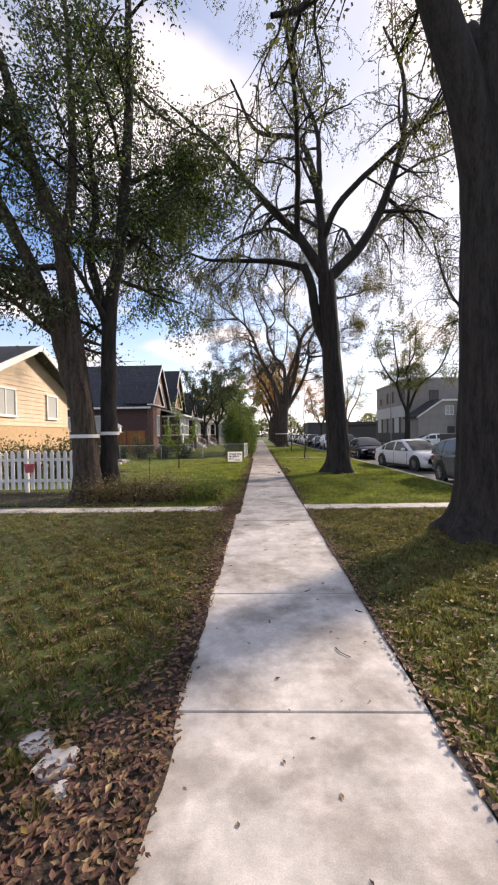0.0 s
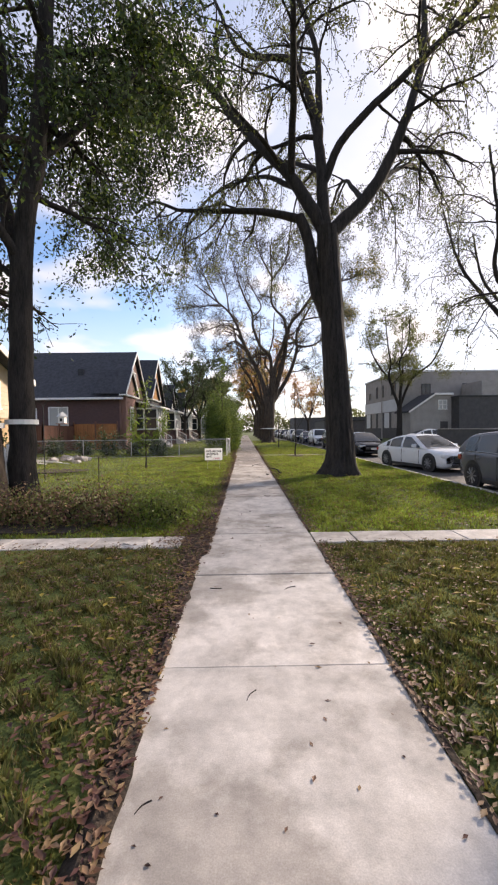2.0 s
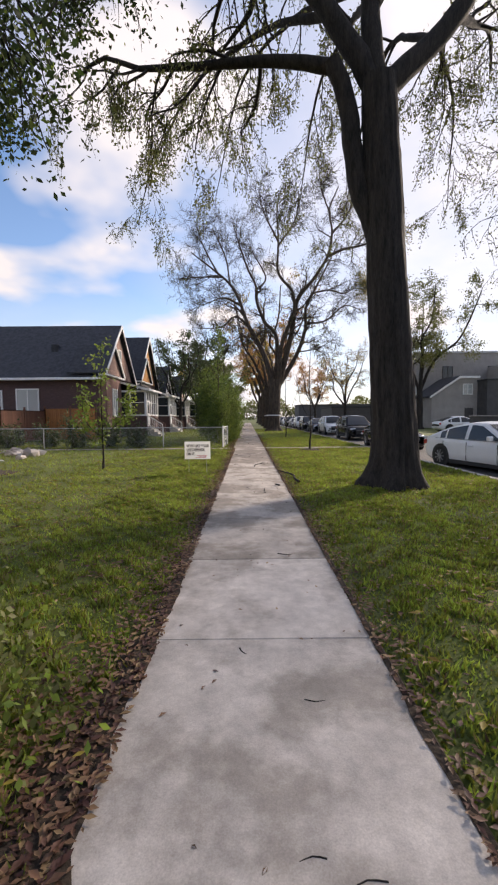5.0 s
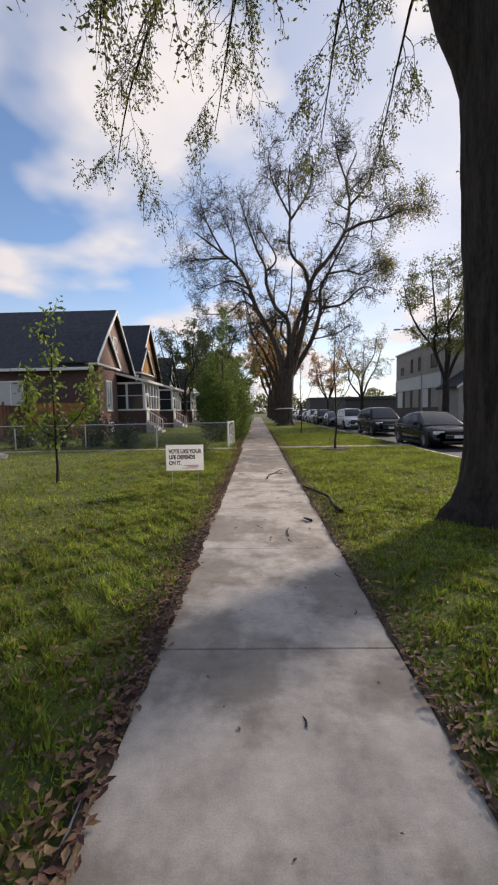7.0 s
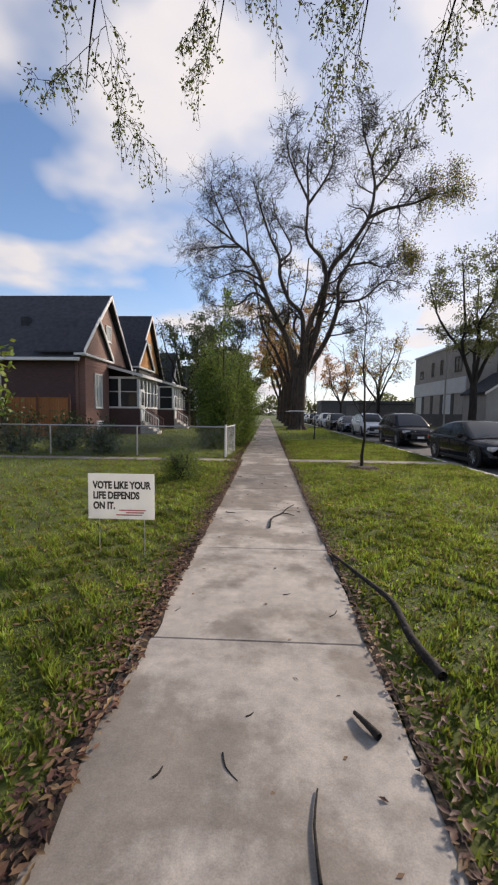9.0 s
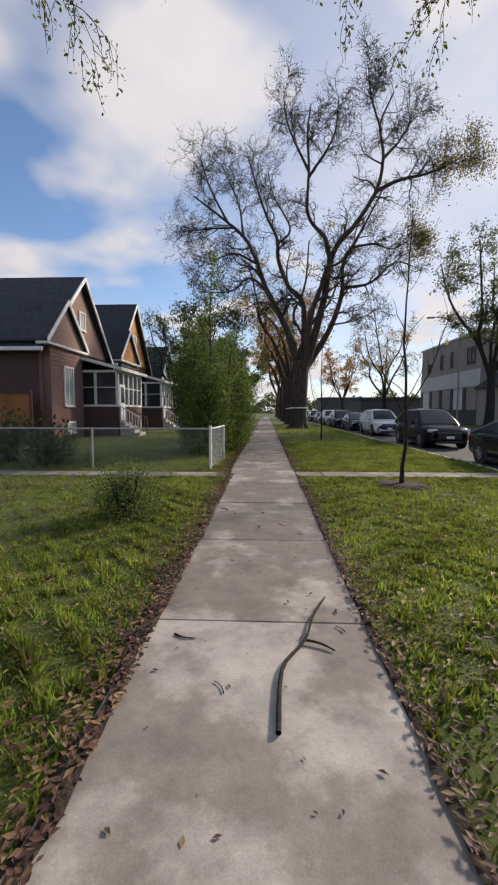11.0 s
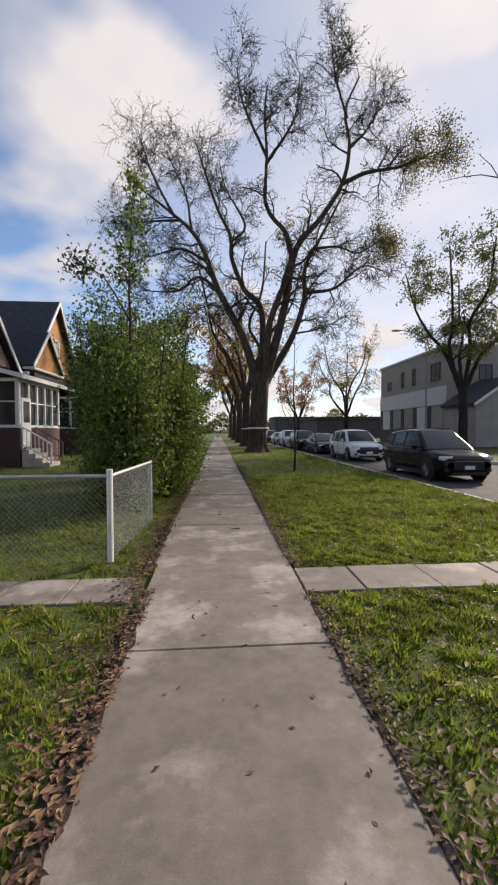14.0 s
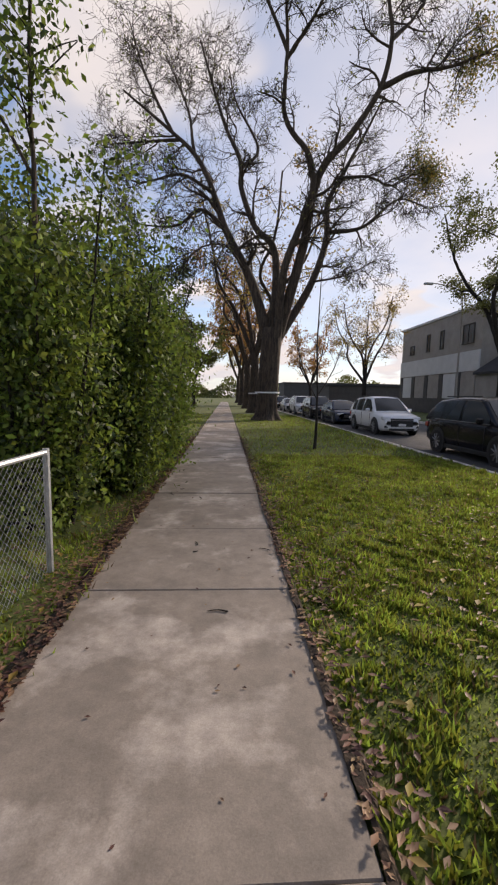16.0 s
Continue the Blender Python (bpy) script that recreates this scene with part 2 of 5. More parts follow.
M_PAINT_BLACK = paint("black_car_paint", (0.009, 0.009, 0.012))
M_PAINT_GREY = paint("grey_car_paint", (0.13, 0.135, 0.15))
M_PAINT_SILVER = paint("silver_car_paint", (0.42, 0.43, 0.45))
M_PAINT_BLUE = paint("dark_blue_car_paint", (0.03, 0.04, 0.07))
M_SIGN = leafy("sign_plastic", (0.84, 0.84, 0.84), (0.90, 0.90, 0.89), 0.6, 0.02)
M_RED_PRINT = material("red_print", (0.55, 0.10, 0.12), (0.65, 0.16, 0.18), 8, 0.6, 0.0)
def glassy(name, c):
    m = bpy.data.materials.new(name); m.use_nodes = True
    b = m.node_tree.nodes["Principled BSDF"]
    b.inputs["Base Color"].default_value = (*c, 1)
    b.inputs["Roughness"].default_value = 0.12
    b.inputs["Specular IOR Level"].default_value = 0.5
    return m
M_GLASS = glassy("dark_window_glass", (0.03, 0.035, 0.04))
M_WINDOW = glassy("curtained_window_glass", (0.42, 0.43, 0.42))

# ---- building helpers ----
def part(name, bm, mat, parent=None, label=""):
    me = bpy.data.meshes.new(name)
    bm.to_mesh(me); bm.free()
    me.materials.append(mat)
    ob = new(name, me)
    if parent:
        ob.parent = parent
    if label:
        ob["label"] = label
    return ob

def raw(name, verts, faces, mat, parent=None, label="", smooth=False):
    me = bpy.data.meshes.new(name)
    me.from_pydata(verts, [], faces)
    me.materials.append(mat)
    if smooth:
        me.polygons.foreach_set("use_smooth", [True] * len(me.polygons))
    ob = new(name, me)
    if parent:
        ob.parent = parent
    if label:
        ob["label"] = label
    return ob

def box(x0, y0, z0, x1, y1, z1, bevel=0.0, bm=None):
    own = bmesh.new()
    bmesh.ops.create_cube(own, size=1, matrix=Matrix.Translation(((x0 + x1) / 2, (y0 + y1) / 2, (z0 + z1) / 2)) @ Matrix.Diagonal((abs(x1 - x0), abs(y1 - y0), abs(z1 - z0), 1)))
    if bevel:
        bmesh.ops.bevel(own, geom=own.edges[:], offset=bevel, segments=1, affect="EDGES")
    if bm is None:
        return own
    me = bpy.data.meshes.new("t"); own.to_mesh(me); own.free(); bm.from_mesh(me); bpy.data.meshes.remove(me)
    return bm

def prism(poly, axis, a, b):
    """A polygon of (u, v) pushed from a to b along 'x' (u=y, v=z), 'y' (u=x, v=z) or 'z' (u=x, v=y)."""
    put = {"x": lambda u, v, w: (w, u, v), "y": lambda u, v, w: (u, w, v), "z": lambda u, v, w: (u, v, w)}[axis]
    bm = bmesh.new()
    lo, hi = [bm.verts.new(put(u, v, a)) for u, v in poly], [bm.verts.new(put(u, v, b)) for u, v in poly]
    bm.faces.new(lo[::-1]); bm.faces.new(hi)
    for i in range(len(poly)):
        j = (i + 1) % len(poly)
        bm.faces.new((lo[i], lo[j], hi[j], hi[i]))
    bmesh.ops.recalc_face_normals(bm, faces=bm.faces[:])
    return bm

def rod(p, q, r, sides=8, r2=None, bm=None):
    p, q = Vector(p), Vector(q)
    bm = bm or bmesh.new()
    bmesh.ops.create_cone(bm, cap_ends=True, segments=sides, radius1=r, radius2=r if r2 is None else r2, depth=(q - p).length,
                          matrix=Matrix.Translation((p + q) / 2) @ (q - p).to_track_quat("Z", "Y").to_matrix().to_4x4())
    return bm

def thing(name, label, category, at=(0, 0, 0), turn=0, group="", kind=""):
    ob = new(name)
    ob.matrix_basis = pose(*at, 0, 0, turn)
    return tagged(ob, label, category, group, kind)


# ---- large structure ----
KERB, FAR_KERB = 6.2, 13.6
def build_ground():
    prof = [(-900, -0.03), (-60, -0.03), (-8, -0.01), (-1.2, -0.02), (-0.47, -0.035), (1.0, -0.035), (1.8, -0.02), (4, -0.03), (6.04, -0.05), (6.05, -0.22), (13.75, -0.22), (13.76, -0.05), (40, -0.03), (900, -0.03)]
    ys = [-200, -20] + [i * 4.0 for i in range(-4, 26)] + [130, 200, 400, 1500]
    v = [(x, y, z) for y in ys for x, z in prof]
    k = len(prof)
    f = [(j * k + i, j * k + i + 1, (j + 1) * k + i + 1, (j + 1) * k + i) for j in range(len(ys) - 1) for i in range(k - 1)]
    tagged(raw("ground", v, f, M_TURF), "short autumn turf with worn brown patches", "ground", kind="structure")
    tagged(part("road", box(6.2, -200, -0.30, 13.6, 900, -0.17), M_ASPHALT), "dark grey asphalt street with parked cars", "road", kind="structure")
    bm = bmesh.new()
    kerb = thing("kerb", "grey concrete kerb between grass and street", "kerb", kind="structure")
    for a, b in ((6.05, 6.2), (13.6, 13.75)):
        k = part("kerb_stone", box(a, -200, -0.25, b, 900, -0.025, 0.02), M_CONCRETE, kerb)
build_ground()

# joints of the footpath, by distance along it
JOINTS = [-8.2, -6.4, -4.65, -2.9, -1.15, 0.6, 2.38, 4.18, 6.03, 7.72, 9.43, 11.2, 12.74, 14.43, 16.22, 17.98, 19.8, 21.59, 23.36, 25.2, 26.94, 28.78, 30.69, 32.12, 33.76]
JOINTS += [33.76 + 1.76 * i for i in range(1, 50)]
def build_walks():
    walk_path = thing("pavement", "pale grey concrete slab footpath with dark joints", "footpath", kind="structure")
    def slab(w, d, mat):
        bm = box(-w / 2, -d / 2, -0.1, w / 2, d / 2, 0, 0.006)
        me = bpy.data.meshes.new("slab"); bm.to_mesh(me); bm.free(); me.materials.append(mat)
        return me
    r = random.Random(3)
    def lay(me, x, y, parent, z=0.0):
        ob = new("slab", me); ob.parent = parent
        ob.matrix_basis = pose(x, y, z + r.uniform(-0.006, 0.004), r.uniform(-.15, .15), r.uniform(-.2, .2), r.uniform(-.15, .15))
    for a, b in zip(JOINTS, JOINTS[1:]):
        wide = 1.56 if a < 8 else (1.50 if a < 28 else 1.60)
        lay(slab(wide, b - a - .010, M_DAMP if a > 21 else (M_MIXED if a > 12 else M_CONCRETE)), .985 - wide / 2, (a + b) / 2, walk_path)
    for yr, dr, yl, dl, xl, mat in ((9.22, .54, 9.06, .54, -.86, M_CONCRETE), (28.2, .66, 28.08, .6, -.64, M_DAMP)):
        p = thing("garden_path", "narrow cracked concrete path crossing the grass", "footpath", kind="structure")
        first, right, left = slab(.58, dr, mat), slab(.76, dr, mat), slab(.60, dl, mat)
        lay(first, 1.30, yr, p)
        for i in range(6):
            lay(right, 1.985 + .772 * i, yr, p)
        for i in range(26):
            lay(left, xl - .3 - .612 * i, yl, p)
build_walks()

# ---- grass, soil and litter ----
def sheet(name, v, f, mat, label, category, parent=None):
    me = bpy.data.meshes.new(name)
    n, k = len(v), f.shape[1]
    me.vertices.add(n); me.vertices.foreach_set("co", v.astype(np.float32).ravel())
    me.loops.add(f.size); me.loops.foreach_set("vertex_index", f.astype(np.int32).ravel())
    me.polygons.add(len(f)); me.polygons.foreach_set("loop_start", np.arange(0, f.size, k, dtype=np.int32))
    me.update(calc_edges=True)
    me.materials.append(mat)
    ob = new(name, me)
    ob["kind"] = "stuff"
    if parent:
        ob.parent = parent
    elif label:
        tagged(ob, label, category)
    return ob

def free_ground(x, y):
    ok = (x < -0.5) | (x > 1.03)
    first = ((y > 8.92) & (y < 9.52) & (x > 1)) | ((y > 8.76) & (y < 9.36) & (x < -.8) & (x > -16))
    second = ((y > 27.85) & (y < 28.56) & (x > 1)) | ((y > 27.75) & (y < 28.4) & (x < -.5) & (x > -16))
    ok &= ~first & ~second & (x < 6.0)
    return ok

def blades(rng, n, x0, x1, y0, y1, h0, h1, w):
    x, y = rng.uniform(x0, x1, n), rng.uniform(y0, y1, n)
    keep = free_ground(x, y)
    x, y = x[keep], y[keep]
    # thinner where the turf is worn along the edges
    edge = np.minimum(np.abs(x + 0.5), np.abs(x - 1.03))
    keep = rng.random(len(x)) < np.clip(0.2 + edge * 1.2, 0, 1) * np.clip(0.62 + 0.3 * np.sin(x * 3.1 + 2 * np.sin(y * 1.7)) + 0.3 * np.sin(y * 2.3 + 2 * np.sin(x * 2.1)) + 0.42 * np.sin(x * 19 + 3 * np.sin(y * 7)) * np.sin(y * 17 + 3 * np.sin(x * 8)), 0.5, 1)
    x, y = x[keep], y[keep]
    m = len(x)
    a = rng.uniform(0, 6.283, m)
    tuft = 0.75 + 0.3 * np.sin(x * 13 + 3 * np.sin(y * 5)) + 0.3 * np.sin(y * 15 + 3 * np.sin(x * 6)) + 0.25 * np.sin(x * 31 + y * 27)
    h = rng.uniform(h0, h1, m) * np.clip(tuft, 0.4, 1.7)
    lean, la = rng.uniform(0.1, 0.9, m) * h, rng.uniform(0, 6.283, m)
    dx, dy = np.cos(a) * w, np.sin(a) * w
    z = np.full(m, -0.035)
    v = np.stack([np.stack([x - dx, y - dy, z], 1), np.stack([x + dx, y + dy, z], 1), np.stack([x + np.cos(la) * lean, y + np.sin(la) * lean, z + h], 1)], 1).reshape(-1, 3)
    return v

def build_grass():
    rng = np.random.default_rng(5)
    areas = ((440000, -5, 6, 9.3, 32, 0.03, 0.08, 0.0115), (160000, 1, 6, 27, 38, 0.03, 0.08, 0.0115),
             (120000, -14, 6, 30, 60, 0.05, 0.12, 0.014), (90000, -16, -5, 9.5, 32, 0.05, 0.11, 0.012),
             (120000, -2.4, -.5, 9.3, 28, 0.03, 0.085, 0.011), (130000, 1, 3, 9.3, 34, 0.03, 0.085, 0.011))
    # near lawn: worn, and tinted darker in place of the shade over it
    worn = ((300000, -5.5, 5, -1, 9.3, 0.025, 0.075, 0.0105), (90000, -2.6, -.5, 0, 9, 0.025, 0.08, 0.010), (110000, 1, 3.4, 0, 9, 0.025, 0.08, 0.010), (60000, -16, -5, -1, 9.3, .03, .09, .012))
    v = np.concatenate([blades(rng, *a) for a in areas])
    sheet("grass", v, np.arange(len(v)).reshape(-1, 3), M_GRASS, "short green lawn grass blades", "grass")
    v = np.concatenate([blades(rng, *a) for a in worn])
    sheet("worn_shaded_grass", v, np.arange(len(v)).reshape(-1, 3), M_WORN_SHADED, "thin olive-brown worn autumn grass, coloured darker for shade", "grass")
    v = np.concatenate([blades(rng, a[0] // 7, *a[1:]) for a in areas + worn])
    sheet("dry_grass", v, np.arange(len(v)).reshape(-1, 3), M_STRAW, "dry straw-coloured grass blades", "grass")
build_grass()

def flat_leaves(rng, x, y, size, z=0.0, rise=0.025):
    """Curled fallen leaves lying on the ground."""
    m = len(x)
    a, s = rng.uniform(0, 6.283, m), size * rng.uniform(0.5, 1.3, m)
    ux, uy = np.cos(a) * s, np.sin(a) * s
    wx, wy = -np.sin(a) * s * 0.45, np.cos(a) * s * 0.45
    c = rng.uniform(0.1, 0.55, m) * s
    zz = z + rng.uniform(0.0, 1.0, m) * rise
    P = lambda i, j, k: np.stack([x + ux * i + wx * j, y + uy * i + wy * j, zz + c * k], 1)
    return np.stack([P(-1, 0, .5), P(0, -1, .9), P(1, 0, .3), P(0, 1, .8), P(0, 0, 0)], 1).reshape(-1, 3)

def leaf_faces(n):
    b = np.arange(n)[:, None] * 5
    return np.concatenate([b + np.array([[0, 1, 4]]), b + np.array([[1, 2, 4]]), b + np.array([[2, 3, 4]]), b + np.array([[3, 0, 4]])])

def build_litter():
    rng = np.random.default_rng(8)
    n = 13000
    y = rng.uniform(-1, 42, n)
    x = -0.42 - np.abs(rng.normal(0.04, 0.17, n)) - np.where(y > 28, .12, np.where(y < 8.4, .08, 0))
    x2 = 0.97 + np.abs(rng.normal(0, 0.13, 6000)); y2 = rng.uniform(-1, 42, 6000)
    clear = free_ground(np.maximum(x2, 1.04), y2)
    x2, y2 = x2[clear], y2[clear]
    x3, y3 = rng.uniform(-6, -.5, 9000), rng.uniform(-1, 9, 9000)
    x4, y4 = rng.uniform(1.02, 5, 3600), rng.uniform(-1, 9, 3600)
    # drifts beside the crossing path and under the broken edge
    x5, y5 = rng.normal(-.78, .22, 1500), rng.normal(9.75, .75, 1500)
    x6, y6 = rng.normal(-.95, .28, 1300), rng.normal(1.75, .5, 1300)
    clump = rng.uniform(0, 6.28, 9000), np.abs(rng.normal(0, .35, 9000))
    cx, cy = rng.uniform(-5, 5.5, 300), rng.uniform(9, 37, 300)
    which = rng.integers(0, 300, 9000)
    x7, y7 = cx[which] + np.cos(clump[0]) * clump[1], cy[which] + np.sin(clump[0]) * clump[1]
    x8, y8 = rng.normal(2.98, .34, 420), rng.normal(26.9, .34, 420)
    keep7 = free_ground(x7, y7)
    keep5, keep6 = x5 < -.42, x6 < -.45
    x4, y4 = np.concatenate([x4, x5[keep5], x6[keep6], x7[keep7], x8]), np.concatenate([y4, y5[keep5], y6[keep6], y7[keep7], y8])
    sx, sy = rng.uniform(-5, 5.5, 8000), rng.uniform(-1, 36, 8000)
    ok = free_ground(sx, sy)
    X, Y = np.concatenate([x, x2, x3, x4, sx[ok]]), np.concatenate([y, y2, y3, y4, sy[ok]])
    v = flat_leaves(rng, X, Y, 0.026, 0.008, 0.02)
    sheet("fallen_leaves", v, leaf_faces(len(X)), M_LITTER, "dry brown fallen leaves along the path", "leaves")
    gx, gy = rng.uniform(-5, 5.5, 2400), rng.uniform(-1, 38, 2400)
    ok = free_ground(gx, gy)
    v = flat_leaves(rng, gx[ok], gy[ok], 0.04, 0.03)
    sheet("fallen_leaves", v, leaf_faces(int(ok.sum())), M_LEAF_YELLOW, "yellow fallen leaves on the lawn", "leaves")
    px, py = rng.uniform(-0.45, 1.0, 420), rng.uniform(0, 40, 420)
    v = flat_leaves(rng, px, py, 0.018, 0.001, 0.0)
    sheet("fallen_leaves", v, leaf_faces(len(px)), M_LITTER, "small dry leaves and bits on concrete", "leaves")
build_litter()

def build_edges():
    r = random.Random(12)
    for side, x, lab in ((-1, -0.45, "dark bare soil along the path edge"), (1, 0.985, "dark bare soil along the path edge")):
        v, f = [], []
        for i in range(430):
            y = -2 + i * .12
            w = .07 + .10 * noise.noise((side * 9, y * .7, 0)) + .08 * noise.noise((side * 5, y * 3.1, 0))
            if side < 0:
                w += .75 * math.exp(-((y - 1.7) / .8) ** 2) + .35 * math.exp(-((y - 9.4) / 1.2) ** 2)
            if side > 0:
                w -= .11
            inn = .01 + .06 * noise.noise((side * 3, y * 1.3, 4)) + .05 * noise.noise((side * 7, y * 6, 4))
            inn *= .5 if side > 0 else 1
            x = (-0.52 if y < 8.4 else (-0.45 if y < 28 else -0.57)) if side < 0 else 0.985
            v += [(x - side * max(inn, -.02), y, .006), (x + side * (max(w, 0) * .5 + .03), y, .012), (x + side * (max(w, 0) + .06), y, -.03)]
            if i and not (8.85 < y < 9.7 and side > 0) and not (27.7 < y < 28.65):
                b = 3 * i
                f += [(b - 3, b, b + 1, b - 2), (b - 2, b + 1, b + 2, b - 1)]
        tagged(raw("soil_edge", v, f, M_SOIL), lab, "soil", kind="structure")
    for k, (x, y, s) in enumerate(((-1.05, 1.98, .12), (-1.22, 2.12, .09), (-.95, 1.82, .06), (-1.42, 8.95, .2))):
        bm = bmesh.new()
        bmesh.ops.create_cone(bm, cap_ends=True, segments=9, radius1=s, radius2=s * .85, depth=.03, matrix=Matrix.Translation((x, y, .004)))
        for q in bm.verts:
            q.co += Vector((r.gauss(0, s * .2), r.gauss(0, s * .12), 0))
        tagged(part("concrete_fragment", bm, M_CONCRETE), "broken pale concrete piece in the soil", "rubble")
build_edges()

# ---- trees ----
class Wood:
    def __init__(self):
        self.v, self.f = [], []
    def tube(self, pts, radii, sides, ridge=0.0):
        base, n = len(self.v), len(pts)
        for i, p in enumerate(pts):
            d = (pts[min(i + 1, n - 1)] - pts[max(i - 1, 0)]).normalized()
            u = d.orthogonal().normalized() if i == 0 else (u - d * u.dot(d)).normalized()
            w = d.cross(u)
            for s in range(sides):
                a = 6.2832 * s / sides
                k = 1.0
                if ridge:
                    c, q = math.cos(a), math.sin(a)
                    k += ridge * (noise.noise((c * 5, q * 5, p.z * .55)) + .9 * noise.noise((c * 13, q * 13, p.z * 1.3)))
                self.v.append(p + (u * math.cos(a) + w * math.sin(a)) * radii[i] * k)
        for i in range(n - 1):
            for s in range(sides):
                t = (s + 1) % sides
                self.f.append((base + i * sides + s, base + i * sides + t, base + (i + 1) * sides + t, base + (i + 1) * sides + s))

def smooth_line(pts, step):
    """A Catmull-Rom line through pts."""
    P = [Vector(p) for p in pts]
    P = [P[0] * 2 - P[1]] + P + [P[-1] * 2 - P[-2]]
    out = []
    for i in range(1, len(P) - 2):
        n = max(2, int((P[i + 1] - P[i]).length / step))
        for j in range(n):
            t = j / n
            a, b, c, d = P[i - 1], P[i], P[i + 1], P[i + 2]
            out.append(0.5 * (2 * b + (c - a) * t + (2 * a - 5 * b + 4 * c - d) * t * t + (3 * b - a - 3 * c + d) * t ** 3))
    out.append(P[-2])
    return out

def grow(wood, twigs, tips, rng, p, d, length, r, level, opt):
    n = 6 if level < opt["levels"] else 4
    pts, rad, p = [p.copy()], [r], p.copy()
    droop = opt["droop"][min(level, len(opt["droop"]) - 1)]
    for i in range(n):
        d = (d + Vector((rng.gauss(0, 1), rng.gauss(0, 1), rng.gauss(0, 1))) * opt["wobble"] + Vector((0, 0, droop))).normalized()
        p = p + d * (length / n)
        pts.append(p.copy()); rad.append(r * (1 - 0.62 * (i + 1) / n))
    (wood if r > 0.03 else twigs).tube(pts, rad, 6 if r > 0.05 else (4 if r > 0.02 else 3))
    if level >= opt["levels"]:
        tips.append(pts)
        return
    sprout(wood, twigs, tips, rng, pts, rad, length, level, opt, 0.2)

def sprout(wood, twigs, tips, rng, pts, rad, length, level, opt, start):
    k = opt["kids"][min(level, len(opt["kids"]) - 1)]
    n = len(pts) - 1
    for c in range(k):
        f = start + (1 - start) * (c + rng.random()) / k
        i = min(int(f * n), n - 1)
        d = (pts[i + 1] - pts[i]).normalized()
        side = Vector((rng.gauss(0, 1), rng.gauss(0, 1), rng.gauss(0, 1)))
        side = (side - d * side.dot(d)).normalized()
        a = radians(rng.uniform(*opt["spread"]))
        q = pts[i].lerp(pts[i + 1], f * n - i)
        grow(wood, twigs, tips, rng, q, d * math.cos(a) + side * math.sin(a), length * rng.uniform(*opt["ratio"]), max(rad[i] * rng.uniform(0.38, 0.6), opt["fine"]), level + 1, opt)

def leaf_quads(rng, pts, size, long=1.9):
    m = len(pts)
    a = rng.normal(size=(m, 3)); a[:, 2] -= 0.5
    a /= np.linalg.norm(a, axis=1)[:, None]
    b = np.cross(a, rng.normal(size=(m, 3))); b /= np.linalg.norm(b, axis=1)[:, None]
    s = size * rng.uniform(0.6, 1.3, m)[:, None]
    return np.stack([pts, pts + a * s * long * .5 + b * s * .5, pts + a * s * long, pts + a * s * long * .5 - b * s * .5], 1).reshape(-1, 3)

OPT = dict(levels=3, droop=(0.02, 0.0, -0.06, -0.22), wobble=0.16, kids=(5, 5, 5), spread=(30, 70), ratio=(0.42, 0.66), fine=0.012, start=0.25)

